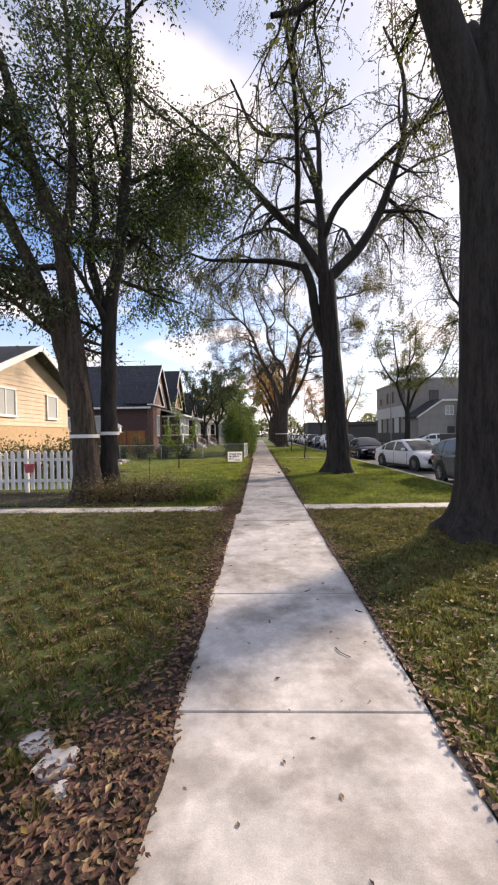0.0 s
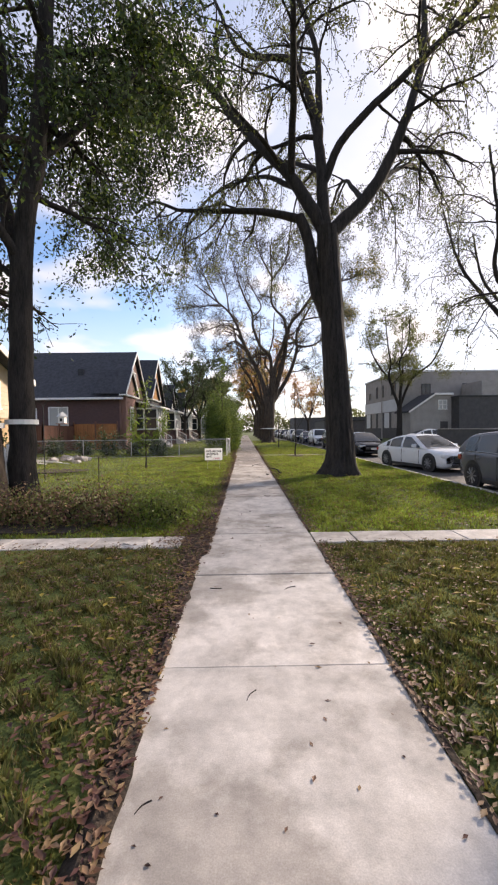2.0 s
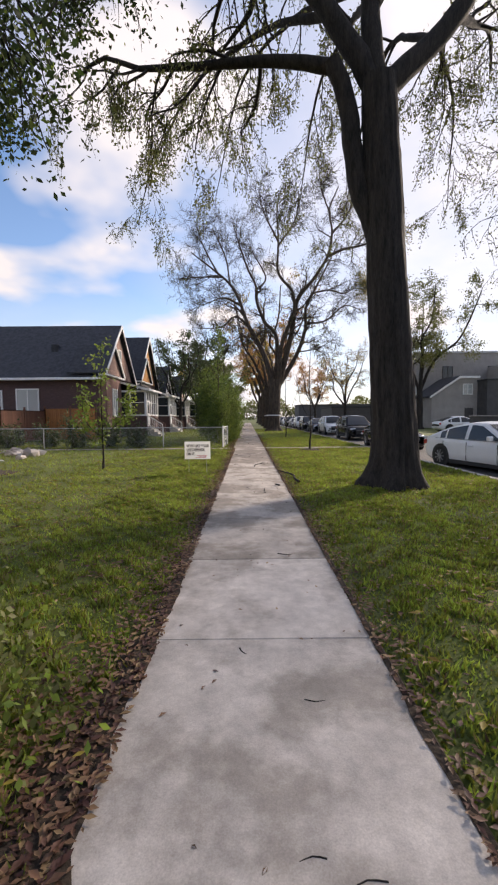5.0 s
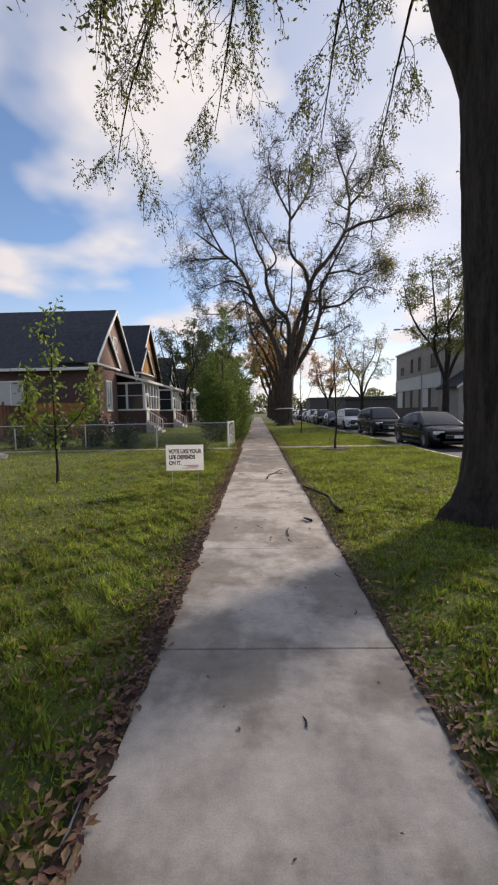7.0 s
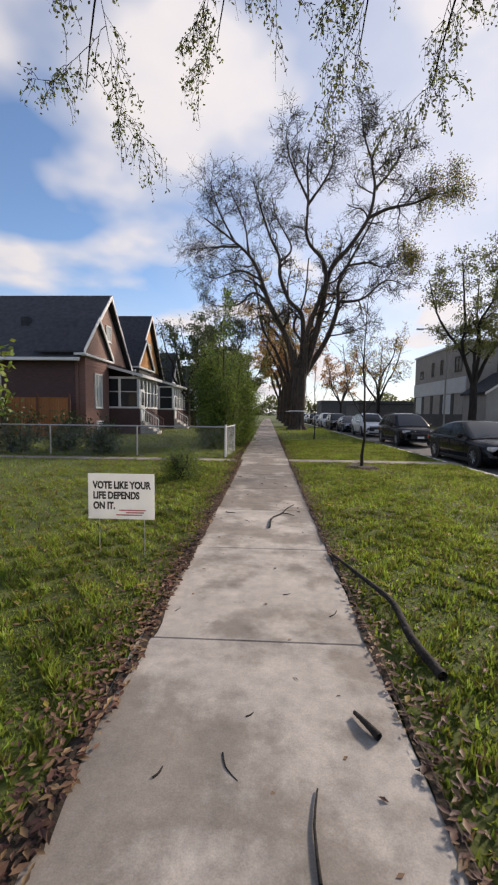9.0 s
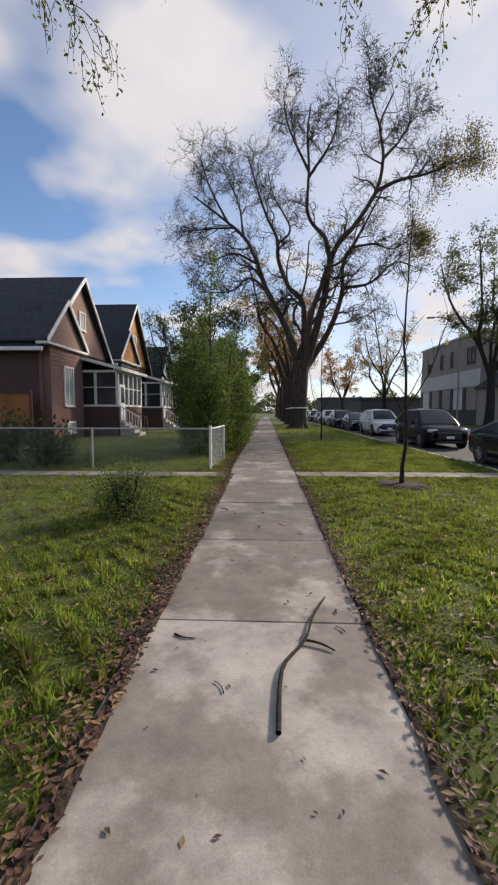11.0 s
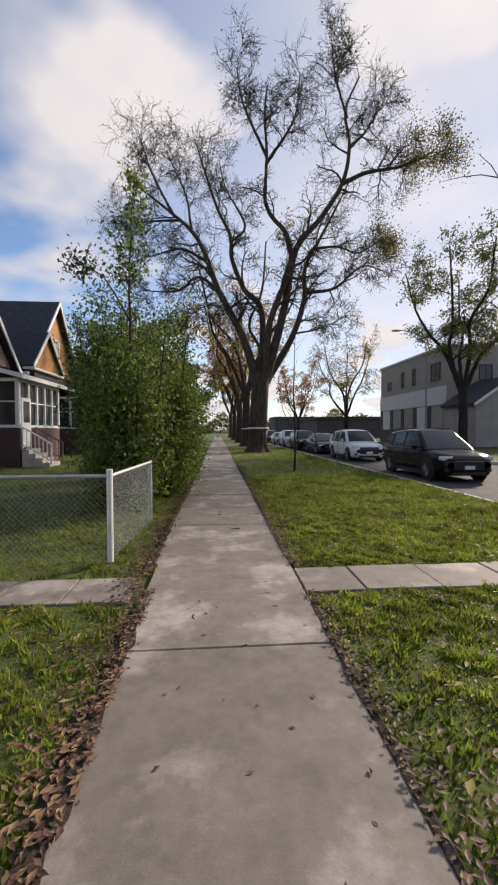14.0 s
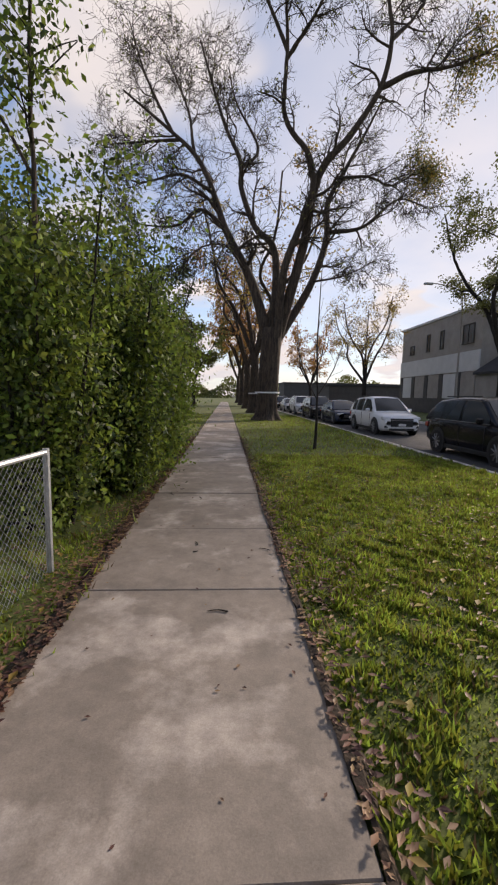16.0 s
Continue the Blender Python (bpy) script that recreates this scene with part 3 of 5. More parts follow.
def tree(label, at, limbs, bark, leaves, seed, opt=None, flare=1.7, collar=0.0, parent_name="tree", group="", size=1.0):
    """limbs: (points, first radius, last radius, length of side branches); leaves: (material, per twig, size, scatter, test)."""
    o = dict(OPT); o.update(opt or {})
    limbs = [([tuple(c * size for c in q) for q in line], a * size ** .5, b, e * size) for line, a, b, e in limbs]
    rng = random.Random(seed)
    root = thing(parent_name, label, "tree", at, 0, group)
    wood, limb_wood, twigs, tips = Wood(), Wood(), Wood(), []
    for n, (line, r0, r1, reach) in enumerate(limbs):
        pts = smooth_line(line, 0.16 if r0 > .3 and line[0][2] < .1 else 0.35)
        m = len(pts) - 1
        rad = [r0 + (r1 - r0) * (i / m) ** 0.85 for i in range(m + 1)]
        for i in range(1, m):
            pts[i] = pts[i] + Vector((rng.gauss(0, 1), rng.gauss(0, 1), 0)) * (0.004 if r0 > .3 else 0.025 * rad[i] + 0.01)
        if line[0][2] < 0.1:
            for i in range(m + 1):
                z = pts[i].z
                rad[i] *= 1 + (flare - 1) * math.exp(-max(z, 0) * 3.2)
        if line[0][2] < 0.1:
            wood.tube(pts, rad, 72 if r0 > 0.3 else (32 if r0 > .2 else 8), .075 if r0 > .2 else 0)
        else:
            one = Wood()
            one.tube(pts, rad, 12 if r0 > 0.1 else 8)
            raw("limb", [tuple(p) for p in one.v], one.f, bark, root, smooth=True)
        if reach:
            sprout(limb_wood, twigs, tips, rng, pts, rad, reach, 0, o, o["start"])
    if flare > 1.2:
        for i, p in enumerate(wood.v):
            if p.z < 0.9:
                a = math.atan2(p.y, p.x)
                k = 1 + 0.16 * math.sin(a * 5 + seed) * math.exp(-max(p.z, 0) * 2.5)
                p.x *= k; p.y *= k
    raw("trunk", [tuple(p) for p in wood.v], wood.f, bark, root, smooth=True)
    if limb_wood.v:
        raw("branchwork", [tuple(p) for p in limb_wood.v], limb_wood.f, bark, root, smooth=True)["kind"] = "stuff"
    if twigs.v:
        raw("fine_twig_mass", [tuple(p) for p in twigs.v], twigs.f, M_TWIG, root)["kind"] = "stuff"
    g = np.random.default_rng(seed)
    T = np.array([[tuple(q) for q in t] for t in tips]) if tips else np.zeros((0, 5, 3))
    for mat, per, size, scatter, test in leaves:
        S = T if test is None else T[np.array([test(t.mean(0)) for t in T], bool)]
        if not len(S):
            continue
        total = int(len(S) * per)
        idx, f = g.integers(0, len(S), total), g.uniform(0, S.shape[1] - 1.001, total)
        i0 = f.astype(int); w = (f - i0)[:, None]
        p = S[idx, i0] * (1 - w) + S[idx, i0 + 1] * w + g.normal(size=(total, 3)) * scatter
        v = leaf_quads(g, p, size)
        sheet("crown", v, np.arange(len(v)).reshape(-1, 4), mat, "", "", root)
    return root

def build_trees():
    # big elm on the grass verge with a twin stem
    B = [([(0, 0, -.1), (.02, 0, 1.2), (-.2, 0, 4.8), (-.35, 0, 7.6)], .46, .34, 0),
         ([(-.2, 0, 4.4), (-.72, .1, 5.9), (-.9, .1, 7.2), (-1.2, .1, 8.0)], .22, .18, 0),
         ([(-.36, 0, 7.4), (-1.4, .3, 9.3), (-2.5, .6, 10.6), (-4, .9, 12.6), (-5, 1.1, 13.8), (-6.5, 1.4, 15.3)], .24, .05, 4.6),
         ([(-1.1, .1, 7.9), (-2.3, .5, 8.35), (-3.8, .9, 8.6), (-5.1, 1.2, 8.8), (-5.9, 1.4, 9.2), (-6.6, 1.6, 8.9)], .15, .035, 3.0),
         ([(-.4, 0, 7.5), (-.55, .5, 10.8), (-1.2, 1, 13.4), (-2.9, 1.6, 14.3), (-4, 2, 16.8)], .22, .05, 4.6),
         ([(-.5, .4, 10.2), (-.55, .6, 13.4), (-1.4, .4, 15.8), (-1.2, -.2, 18)], .14, .04, 4.2),
         ([(-.3, 0, 7.4), (1.2, .3, 9), (2.3, .4, 11.3), (2.9, .6, 13.6), (2.9, .9, 16), (2.3, 1.2, 18)], .24, .05, 4.6),
         ([(-.46, .25, 9), (.3, -.1, 10.4), (2.2, -.8, 11.9), (4.4, -1.4, 13.8), (6.2, -2, 15)], .15, .04, 4.4),
         ([(-1.4, .3, 9.3), (-1.6, -2.0, 11.6), (-2.0, -3.6, 13.2), (-2.5, -5, 14)], .13, .04, 4),
         ([(1.2, .3, 9), (2.6, 2.4, 10.8), (4.2, 4.4, 12.3), (5.2, 6, 12.6)], .13, .04, 3.4),
         ([(-1.3, .3, 9.0), (-2.4, 2.4, 10.6), (-4.4, 4.6, 11), (-6.2, 6.8, 9.8), (-6.9, 7.8, 8.6)], .10, .012, 3.0),
         ([(-.5, .4, 9.6), (-1.6, 3.2, 11.6), (-3, 5.6, 11.8), (-4, 8.2, 9.8)], .10, .012, 3.0),
         ([(-.47, .27, 9.2), (-.2, 3, 11.2), (-.6, 5.6, 11.4), (-.8, 8.2, 9.4)], .10, .012, 3.0),
         ([(.85, .22, 8.5), (.9, 3, 10.8), (1.0, 5.6, 11), (.9, 8.4, 8.8)], .10, .012, 3.0),
         ([(.95, .24, 8.65), (2.2, 3, 10.6), (3.8, 5.6, 11), (4.8, 8, 9.2)], .10, .012, 3.0)]
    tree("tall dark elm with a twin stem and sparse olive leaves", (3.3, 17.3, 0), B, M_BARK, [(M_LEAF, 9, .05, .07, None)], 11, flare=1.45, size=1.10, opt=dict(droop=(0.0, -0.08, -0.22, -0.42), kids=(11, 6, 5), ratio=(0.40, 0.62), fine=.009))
    # nearest verge elm
    A = [([(0, 0, -.1), (0, 0, 1.5), (.02, 0, 4), (0, 0, 7.6)], .50, .42, 0),
         ([(0, 0, 5.2), (-.42, -.1, 6.9), (-1.0, -.2, 8.5), (-1.9, -.4, 11.0), (-2.8, -.8, 14.4)], .38, .06, 4.6),
         ([(.1, 0, 7), (.4, .3, 9), (1.2, .8, 11), (1.6, 1.2, 15)], .34, .06, 5),
         ([(0, .2, 7), (.6, 1.6, 9.5), (1.2, 3.6, 11), (1.6, 5, 11.5)], .2, .05, 4)]
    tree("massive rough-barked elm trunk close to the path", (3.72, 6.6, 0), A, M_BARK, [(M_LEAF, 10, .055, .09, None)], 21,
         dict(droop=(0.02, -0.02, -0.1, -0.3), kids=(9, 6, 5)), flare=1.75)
    # multi-stem tree on the neighbour's lawn
    D = [([(0, 0, -.1), (-.05, 0, 1.7), (-.3, 0, 4.2), (-.6, 0, 7), (-1.3, .1, 8.8), (-2.2, .2, 12)], .36, .10, 4),
         ([(-.1, 0, 2.2), (-.75, -.2, 4.8), (-1.7, -.4, 7.2), (-3, -.6, 9.5)], .26, .1, 4),
         ([(-.55, 0, 6.6), (-.3, .2, 8.6), (-.35, .3, 11.5), (-.5, .4, 14)], .16, .05, 4)]
    tree("thick leaning multi-stemmed tree with a pale band", (-4.62, 10.7, 0), D, M_BARK_TAN, [(M_LEAF_DARK, 23, .055, .2, None)], 31, dict(kids=(10, 6, 4)), flare=1.5)
    D2 = [([(0, 0, -.1), (0, 0, 2.4), (.1, 0, 5.1), (.5, 0, 7.3), (.75, 0, 10.7), (.8, 0, 14)], .26, .08, 4),
          ([(.05, 0, 4.6), (-.5, .2, 6.8), (-.35, .3, 8.3), (-.7, .4, 11.6)], .16, .05, 4),
          ([(.3, 0, 6.5), (1.6, .8, 8.4), (2.2, 1.2, 9.4), (2.8, 1.6, 9.6)], .09, .03, 2.2),
          ([(.4, 0, 7), (.5, 1.8, 8.8), (.4, 3.2, 8.8), (.3, 4.4, 7.8)], .09, .03, 2.6),
          ([(.6, 0, 8.6), (1.4, 2, 10.2), (1.8, 4, 10.2), (2, 5.4, 9.4)], .09, .03, 2.8)]
    tree("slim two-stemmed tree with dark green hanging leaves", (-4.2, 11.2, 0), D2, M_BARK, [(M_LEAF_DARK, 25, .054, .2, None), (M_LEAF_GREEN, 6, .055, .2, None)], 32, dict(kids=(10, 6, 5), droop=(0.02, -.03, -.1, -.3)), flare=1.4)
    # great bare elm
    C = [([(-.1, 0, -.1), (-.05, 0, 1.6), (.05, 0, 3.6), (.15, 0, 5.6), (.2, 0, 6.2)], .66, .60, 0),
         ([(-.05, .1, 5.2), (-1.2, .5, 9.2), (-3.1, 1.2, 13.0), (-4.2, 1.8, 16.2), (-5.3, 2.2, 18.2), (-7.2, 2.6, 20.0), (-10.2, 2.9, 22.4)], .38, .06, 5.0),
         ([(-3.1, 1.2, 13.0), (-4.7, .4, 13.8), (-6.3, -.4, 12.4), (-8.9, -1.2, 12.1)], .15, .03, 3.0),
         ([(-4.1, 1.7, 15.6), (-6.1, 1, 16.2), (-8.6, .2, 15.2), (-10, -.2, 15.6)], .13, .03, 3.2),
         ([(-6.4, 2.5, 19.2), (-8.9, 3.6, 19.6), (-12, 4.2, 19.6)], .12, .03, 4.2),
         ([(-6.8, 2.5, 19.6), (-8.4, 1.6, 22.4), (-9.4, 1.2, 25.4)], .12, .03, 4.2),
         ([(-5.3, 2.2, 18.2), (-5.9, 3.6, 22.0), (-7.6, 4.4, 26.0)], .12, .03, 4.4),
         ([(.3, .3, 5.6), (.35, 1.0, 11.4), (-1.0, 1.8, 13.4), (-2.0, 2.4, 16.2), (-2.1, 2.7, 18.2), (-3.3, 3.2, 21.0), (-5.0, 3.6, 26.4)], .32, .05, 4.6),
         ([(-2.1, 2.7, 17.6), (-.8, 3.4, 19.4), (-2.4, 4.0, 22.8), (-3.0, 4.4, 25.4)], .13, .03, 3.6),
         ([(.5, -.2, 5.7), (.8, -1.0, 10), (2.2, -1.8, 13.9), (1.9, -2.2, 16.0), (.35, -2.4, 18.0), (.35, -2.8, 21.4), (.2, -2.8, 24.0), (.4, -2.8, 26.2)], .30, .05, 4.0),
         ([(.35, -2.8, 21.2), (-1.4, -3.4, 24.4), (-1.8, -3.6, 26.6)], .12, .03, 3.4),
         ([(.35, -2.8, 20.8), (2.2, -3.6, 23.4), (2.5, -4, 26.2)], .12, .03, 3.4),
         ([(.6, .1, 5.8), (1.9, -.8, 11), (2.6, -1.8, 15.1), (4.4, -2.4, 17.3), (5.9, -2.8, 19.7), (6.3, -3.0, 22.2), (6.0, -3.0, 24.6), (7.0, -3.0, 27.0)], .38, .05, 4.4),
         ([(5.9, -2.8, 19.6), (7.6, -3.2, 20.2), (9.6, -3.2, 20.6), (11.4, -3.4, 21.2), (12.6, -3.4, 22.0)], .17, .04, 3.8),
         ([(6.3, -3, 22), (7.9, -2.0, 24.0), (9.2, -1.4, 26.4)], .14, .03, 3.8),
         ([(6.1, -3.1, 24), (5.0, -4, 26), (4.6, -4.4, 28)], .10, .03, 3.2),
         ([(.5, .3, 5.4), (2.8, 1.0, 9.2), (4.0, 1.6, 12.6), (4.1, 1.8, 15.2), (5.4, 2.4, 17.8), (6.8, 3.0, 20.4), (8.4, 3.4, 23.6)], .32, .05, 4.0),
         ([(4.1, 1.7, 13.2), (6.4, 1.0, 13.4), (8.5, .4, 15.0), (10.4, 0, 14.4)], .16, .03, 3.2),
         ([(4.8, 2.1, 17), (7.2, 2.8, 17.6), (9.2, 3.2, 17.3), (11.2, 3.6, 18.6)], .13, .03, 3.4),
         ([(2.9, 1.0, 9.6), (5.0, -.2, 9.8), (6.8, -1, 10.6)], .09, .025, 2.4),
         ([(-1.5, .6, 9.8), (-3.0, -.6, 11.2), (-4.6, -1.4, 10.8), (-5.6, -2, 9.6)], .10, .025, 2.4)]
    tree("huge nearly bare elm with a few yellow leaves", (3.1, 53.0, 0), C, M_BARK_TAN,
         [(M_LEAF_YELLOW, 4, .085, .4, lambda c: c[0] > 9.8 and 14 < c[2] < 24), (M_LEAF, 6, .085, .4, lambda c: c[0] > 9.8 and 14 < c[2] < 24), (M_LEAF, .3, .09, .2, None)], 41,
         dict(kids=(13, 8, 8), droop=(0.05, .03, .0, -.03), wobble=.2, ratio=(.42, .7), fine=.013, spread=(28, 70), start=.25), flare=1.5, size=.9)
    # verge trees further on
    def street_tree(at, h, seed, mat, per, size, bark=M_BARK_TAN, reach=.24, label="bare street elm with thin yellowing leaves"):
        r = random.Random(seed)
        limbs = [([(0, 0, -.1), (.1, 0, h * .12), (.1, .1, h * .28)], h * .022, h * .018, 0)]
        for i in range(5):
            a = i * 1.257 + r.uniform(-.4, .4)
            s = r.uniform(.16, .3) * h
            limbs.append(([(.1, .1, h * .25), (math.cos(a) * s * .45 + r.uniform(-.05, .05) * h, math.sin(a) * s * .45 + r.uniform(-.05, .05) * h, h * .46), (math.cos(a) * s * .7 + r.uniform(-.05, .05) * h, math.sin(a) * s * .7 + r.uniform(-.05, .05) * h, h * .58), (math.cos(a) * s, math.sin(a) * s, h * .7), (math.cos(a) * s * 1.25, math.sin(a) * s * 1.25, h * .9)], h * .012, h * .003, h * reach))
        return tree(label, at, limbs, bark, [(mat, per, size, .2, None)], seed, dict(kids=(8, 5, 4), fine=.018), flare=1.5)
    street_tree((2.9, 64, 0), 19, 51, M_LEAF_YELLOW, 3, .14)
    street_tree((2.9, 76, 0), 19, 52, M_LEAF_ORANGE, 5, .16)
    street_tree((2.9, 92, 0), 18, 53, M_LEAF_ORANGE, 7, .18)
    street_tree((2.9, 112, 0), 18, 54, M_LEAF_YELLOW, 7, .2)
    street_tree((20.2, 56, 0), 17, 55, M_LEAF, 18, .11, M_BARK, label="dark street tree with olive-yellow leaves across the road")
    street_tree((14.6, 69, 0), 12, 56, M_LEAF_YELLOW, 6, .09, M_BARK, label="half-bare street tree across the road")
    street_tree((14.6, 24, 0), 15, 57, M_LEAF, 14, .055, M_BARK, .3, "wide street tree with sparse olive leaves")
    street_tree((14.6, 96, 0), 13, 58, M_LEAF_ORANGE, 5, .16, M_BARK)
    street_tree((-7, 66, 0), 13, 59, M_LEAF_DARK, 12, .16, M_BARK, label="dark leafy tree beyond the gardens")
    street_tree((-7.6, 55, 0), 10.5, 62, M_LEAF_DARK, 5, .1, M_BARK, .2, "sparse dark-leaved tree in a front garden")
    street_tree((-4, 84, 0), 12, 60, M_LEAF, 10, .2, M_BARK, label="leafy tree beyond the gardens")
    street_tree((-11, 100, 0), 14, 61, M_LEAF_YELLOW, 8, .2, M_BARK)
    # young trees
    def sapling(at, h, seed, leaf, per, label):
        limbs = [([(0, 0, -.05), (.03, 0, h * .3), (-.02, .03, h * .6), (.05, 0, h)], .028 * h / 5 + .012, .007, h * .26),
                 ([(.02, 0, h * .28), (.5, .1, h * .42), (.85, .15, h * .62)], .016, .008, h * .18), ([(.02, 0, h * .26), (-.45, -.1, h * .42), (-.6, .1, h * .66)], .015, .008, h * .18)]
        return tree(label, at, limbs, M_BARK, [(leaf, per, .06, .1, None)] if per else [], seed, dict(levels=1, kids=(9, 4), droop=(.08, .02), fine=.006, spread=(25, 55)), flare=1.3)
    sapling((2.98, 26.9, 0), 5.2, 71, M_LEAF_YELLOW, .3, "bare young tree in a mulch ring")
    sapling((3.05, 39.2, 0), 5.4, 72, M_LEAF_YELLOW, 0, "bare young tree on the verge")
    sapling((-4.15, 20.6, 0), 3.4, 73, M_LEAF_GREEN, 38, "small young tree with green leaves on the lawn")
build_trees()

def shrub(label, at, h, rad, seed, mats, stems=9, size=.055, per=60):
    limbs = []
    r = random.Random(seed)
    for i in range(stems):
        a, s = r.uniform(0, 6.28), rad * r.uniform(.3, 1)
        hh = h * r.uniform(.5, 1.05)
        x0, y0 = math.cos(a) * s * .4, math.sin(a) * s * .4
        limbs.append(([(x0, y0, -.05), (math.cos(a) * s * .7, math.sin(a) * s * .7, hh * .5), (math.cos(a) * s, math.sin(a) * s, hh)], .03, .008, h * .22))
    ob = tree(label, at, limbs, M_BARK, [(m, per * k, size, .19, None) for m, k in mats], seed, dict(levels=1, kids=(14, 4), droop=(.04, -.02), fine=.006, start=.02), flare=1.0, parent_name="shrub")
    ob["category"] = "shrub"
    return ob

def build_shrubs():
    mix = [(M_LEAF_GREEN, .8), (M_LEAF_DARK, .35)]
    shrub("tall green leafy shrub behind the chain-link fence", (-1.6, 32.4, 0), 4.1, .85, 81, mix, 16, .041, 150)
    shrub("tall green leafy shrub overhanging the path", (-1.2, 34.0, 0), 3.9, .75, 82, [(M_LEAF_GREEN, .7), (M_LEAF_DARK, .4)], 15, .041, 150)
    shrub("dark green shrub beside the garden fence", (-2.15, 33.8, 0), 3.9, .8, 83, [(M_LEAF_DARK, .6), (M_LEAF_GREEN, .6)], 16, .041, 150)
    shrub("bright green shrub hanging over the path", (-1.15, 36.0, 0), 3.6, .8, 84, [(M_LEAF_GREEN, 1)], 14, .046, 120)
    shrub("dense green shrub beside the path", (-1.35, 38.2, 0), 3.0, .8, 89, mix, 12, .06, 70)
    shrub("low dense shrub further along the path", (-1.7, 41, 0), 2.2, .8, 85, mix, 9)
    tree("slender young tree with a tuft of green leaves above the shrubs", (-1.5, 32.2, 0),
         [([(0, 0, -.05), (.05, 0, 2.2), (-.05, .1, 4.2), (.1, 0, 6.4)], .05, .012, 1.0), ([(0, .1, 3.6), (-.5, 0, 4.5), (-1.0, -.1, 4.7)], .02, .008, .6)], M_BARK_TAN,
         [(M_LEAF_GREEN, 34, .05, .12, lambda c: c[2] > 4.3 and c[0] > -.6), (M_LEAF_DARK, 22, .05, .12, lambda c: c[2] > 4.3 and c[0] > -.6), (M_LEAF_DARK, 12, .05, .12, lambda c: c[0] < -.6)], 86, dict(levels=1, kids=(22, 4), droop=(.06, .0), fine=.006, spread=(35, 70), start=.6), flare=1.0)
    shrub("small grey-green shrub on the lawn", (-1.62, 24.3, 0), .55, .22, 88, [(M_LEAF_DARK, .6), (M_LEAF_GREEN, .4)], 14, .016, 60)
    for i, x in enumerate((-5.6, -7.2, -8.6, -10.4, -12.2)):
        shrub("low dark garden shrub behind the fence", (x, 29.6 + .5 * (i % 2), 0), 1.1 + .2 * (i % 3), .7, 90 + i, [(M_LEAF_DARK, .8)], 8, .07, 14)
    for i in range(7):
        shrub("low ground-cover plant with brown and pale leaves", (-1.15 - i * .5, 10.3 + .25 * (i % 2), 0), .36, .42, 110 + i, [(M_LITTER if i > 1 else M_LEAF_GREEN, .5), (M_LEAF, .5)], 9, .028, 26)
    for i in range(5):
        shrub("clipped dark hedge plant in front of the bungalow", (-7.0 - i * .9, 15.4, 0), 1.5, .6, 120 + i, [(M_LEAF, .5), (M_LEAF_DARK, .5)], 8, .06, 16)
build_shrubs()

# ---- houses ----
def lap_boards(name, parent, x0, y0, x1, y1, z0, z1, mat, step=0.16, out=(0, 0)):
    """Overlapping boards on the line from (x0, y0) to (x1, y1), leaning out by their lower edge."""
    v, f = [], []
    n = max(1, round((z1 - z0) / step))
    s = (z1 - z0) / n
    ox, oy = out
    for i in range(n):
        b, z = len(v), z0 + i * s
        for px, py in ((x0, y0), (x1, y1)):
            v += [(px, py, z), (px + ox * .035, py + oy * .035, z), (px + ox * .008, py + oy * .008, z + s), (px, py, z + s)]
        f += [(b + 1, b + 5, b + 6, b + 2), (b, b + 4, b + 5, b + 1), (b, b + 1, b + 2, b + 3), (b + 4, b + 7, b + 6, b + 5)]
    return raw(name, v, f, mat, parent)

def window(parent, x, y, z, w, h, face, bars=1, glass=None, name="window", cross=0, trim=None):
    """A framed window standing on the wall point (x, y) with its sill at z; face: 'x' looks along +x, '-y' along -y."""
    win = new(name); win.parent = parent
    win.matrix_basis = pose(x, y, z, 0, 0, 90 if face == "x" else 0)
    def bar(a, b, c, d, t=.07, nm="frame"):
        part(nm, box(a, -t, b, c, .02, d, .008), trim or M_WHITE, win)
    e = .09
    bar(-w / 2 - e, -e, -w / 2, h + e); bar(w / 2, -e, w / 2 + e, h + e)
    bar(-w / 2, h, w / 2, h + e); bar(-w / 2 - e - .04, -e - .03, w / 2 + e + .04, -e + .03, .11, "sill"); bar(-w / 2, -e + .03, w / 2, 0)
    for i in range(bars):
        c = -w / 2 + w * (i + 1) / (bars + 1)
        bar(c - .035, 0, c + .035, h, .05)
    for i in range(cross):
        c = h * (i + 1) / (cross + 1)
        bar(-w / 2, c - .02, w / 2, c + .02, .04)
    part("pane", box(-w / 2, -.02, 0, w / 2, .0, h), glass or M_WINDOW, win)
    return win

def roof_slab(parent, x0, x1, ya, za, yb, zb, th=0.14, name="roof"):
    return part(name, prism([(ya, za), (yb, zb), (yb, zb + th), (ya, za + th)], "x", x0, x1), M_ROOF, parent)

def verge(parent, x, ya, za, yb, zb, w=.2):
    part("bargeboard", prism([(ya, za - w * .6), (yb, zb - w * .6), (yb, zb + .16), (ya, za + .16)], "x", x, x + .06), M_WHITE, parent)

def steps(parent, x, y0, y1, top, n, mat):
    for i in range(n):
        part("step", box(x + i * .28, y0, 0, x + (i + 1) * .28, y1, top - (i + 1) * top / (n + 1), .01), mat, parent)

def railing(parent, p, q, h, n, mat):
    p, q = Vector(p), Vector(q)
    up = Vector((0, 0, h))
    part("rail", rod(p + up, q + up, .035, 6), mat, parent)
    part("rail", rod(p + up * .15, q + up * .15, .025, 6), mat, parent)
    for i in range(n + 1):
        a = p.lerp(q, i / n)
        part("baluster", rod(a - Vector((0, 0, .05)), a + up, .035 if i in (0, n) else .018, 6), mat, parent)

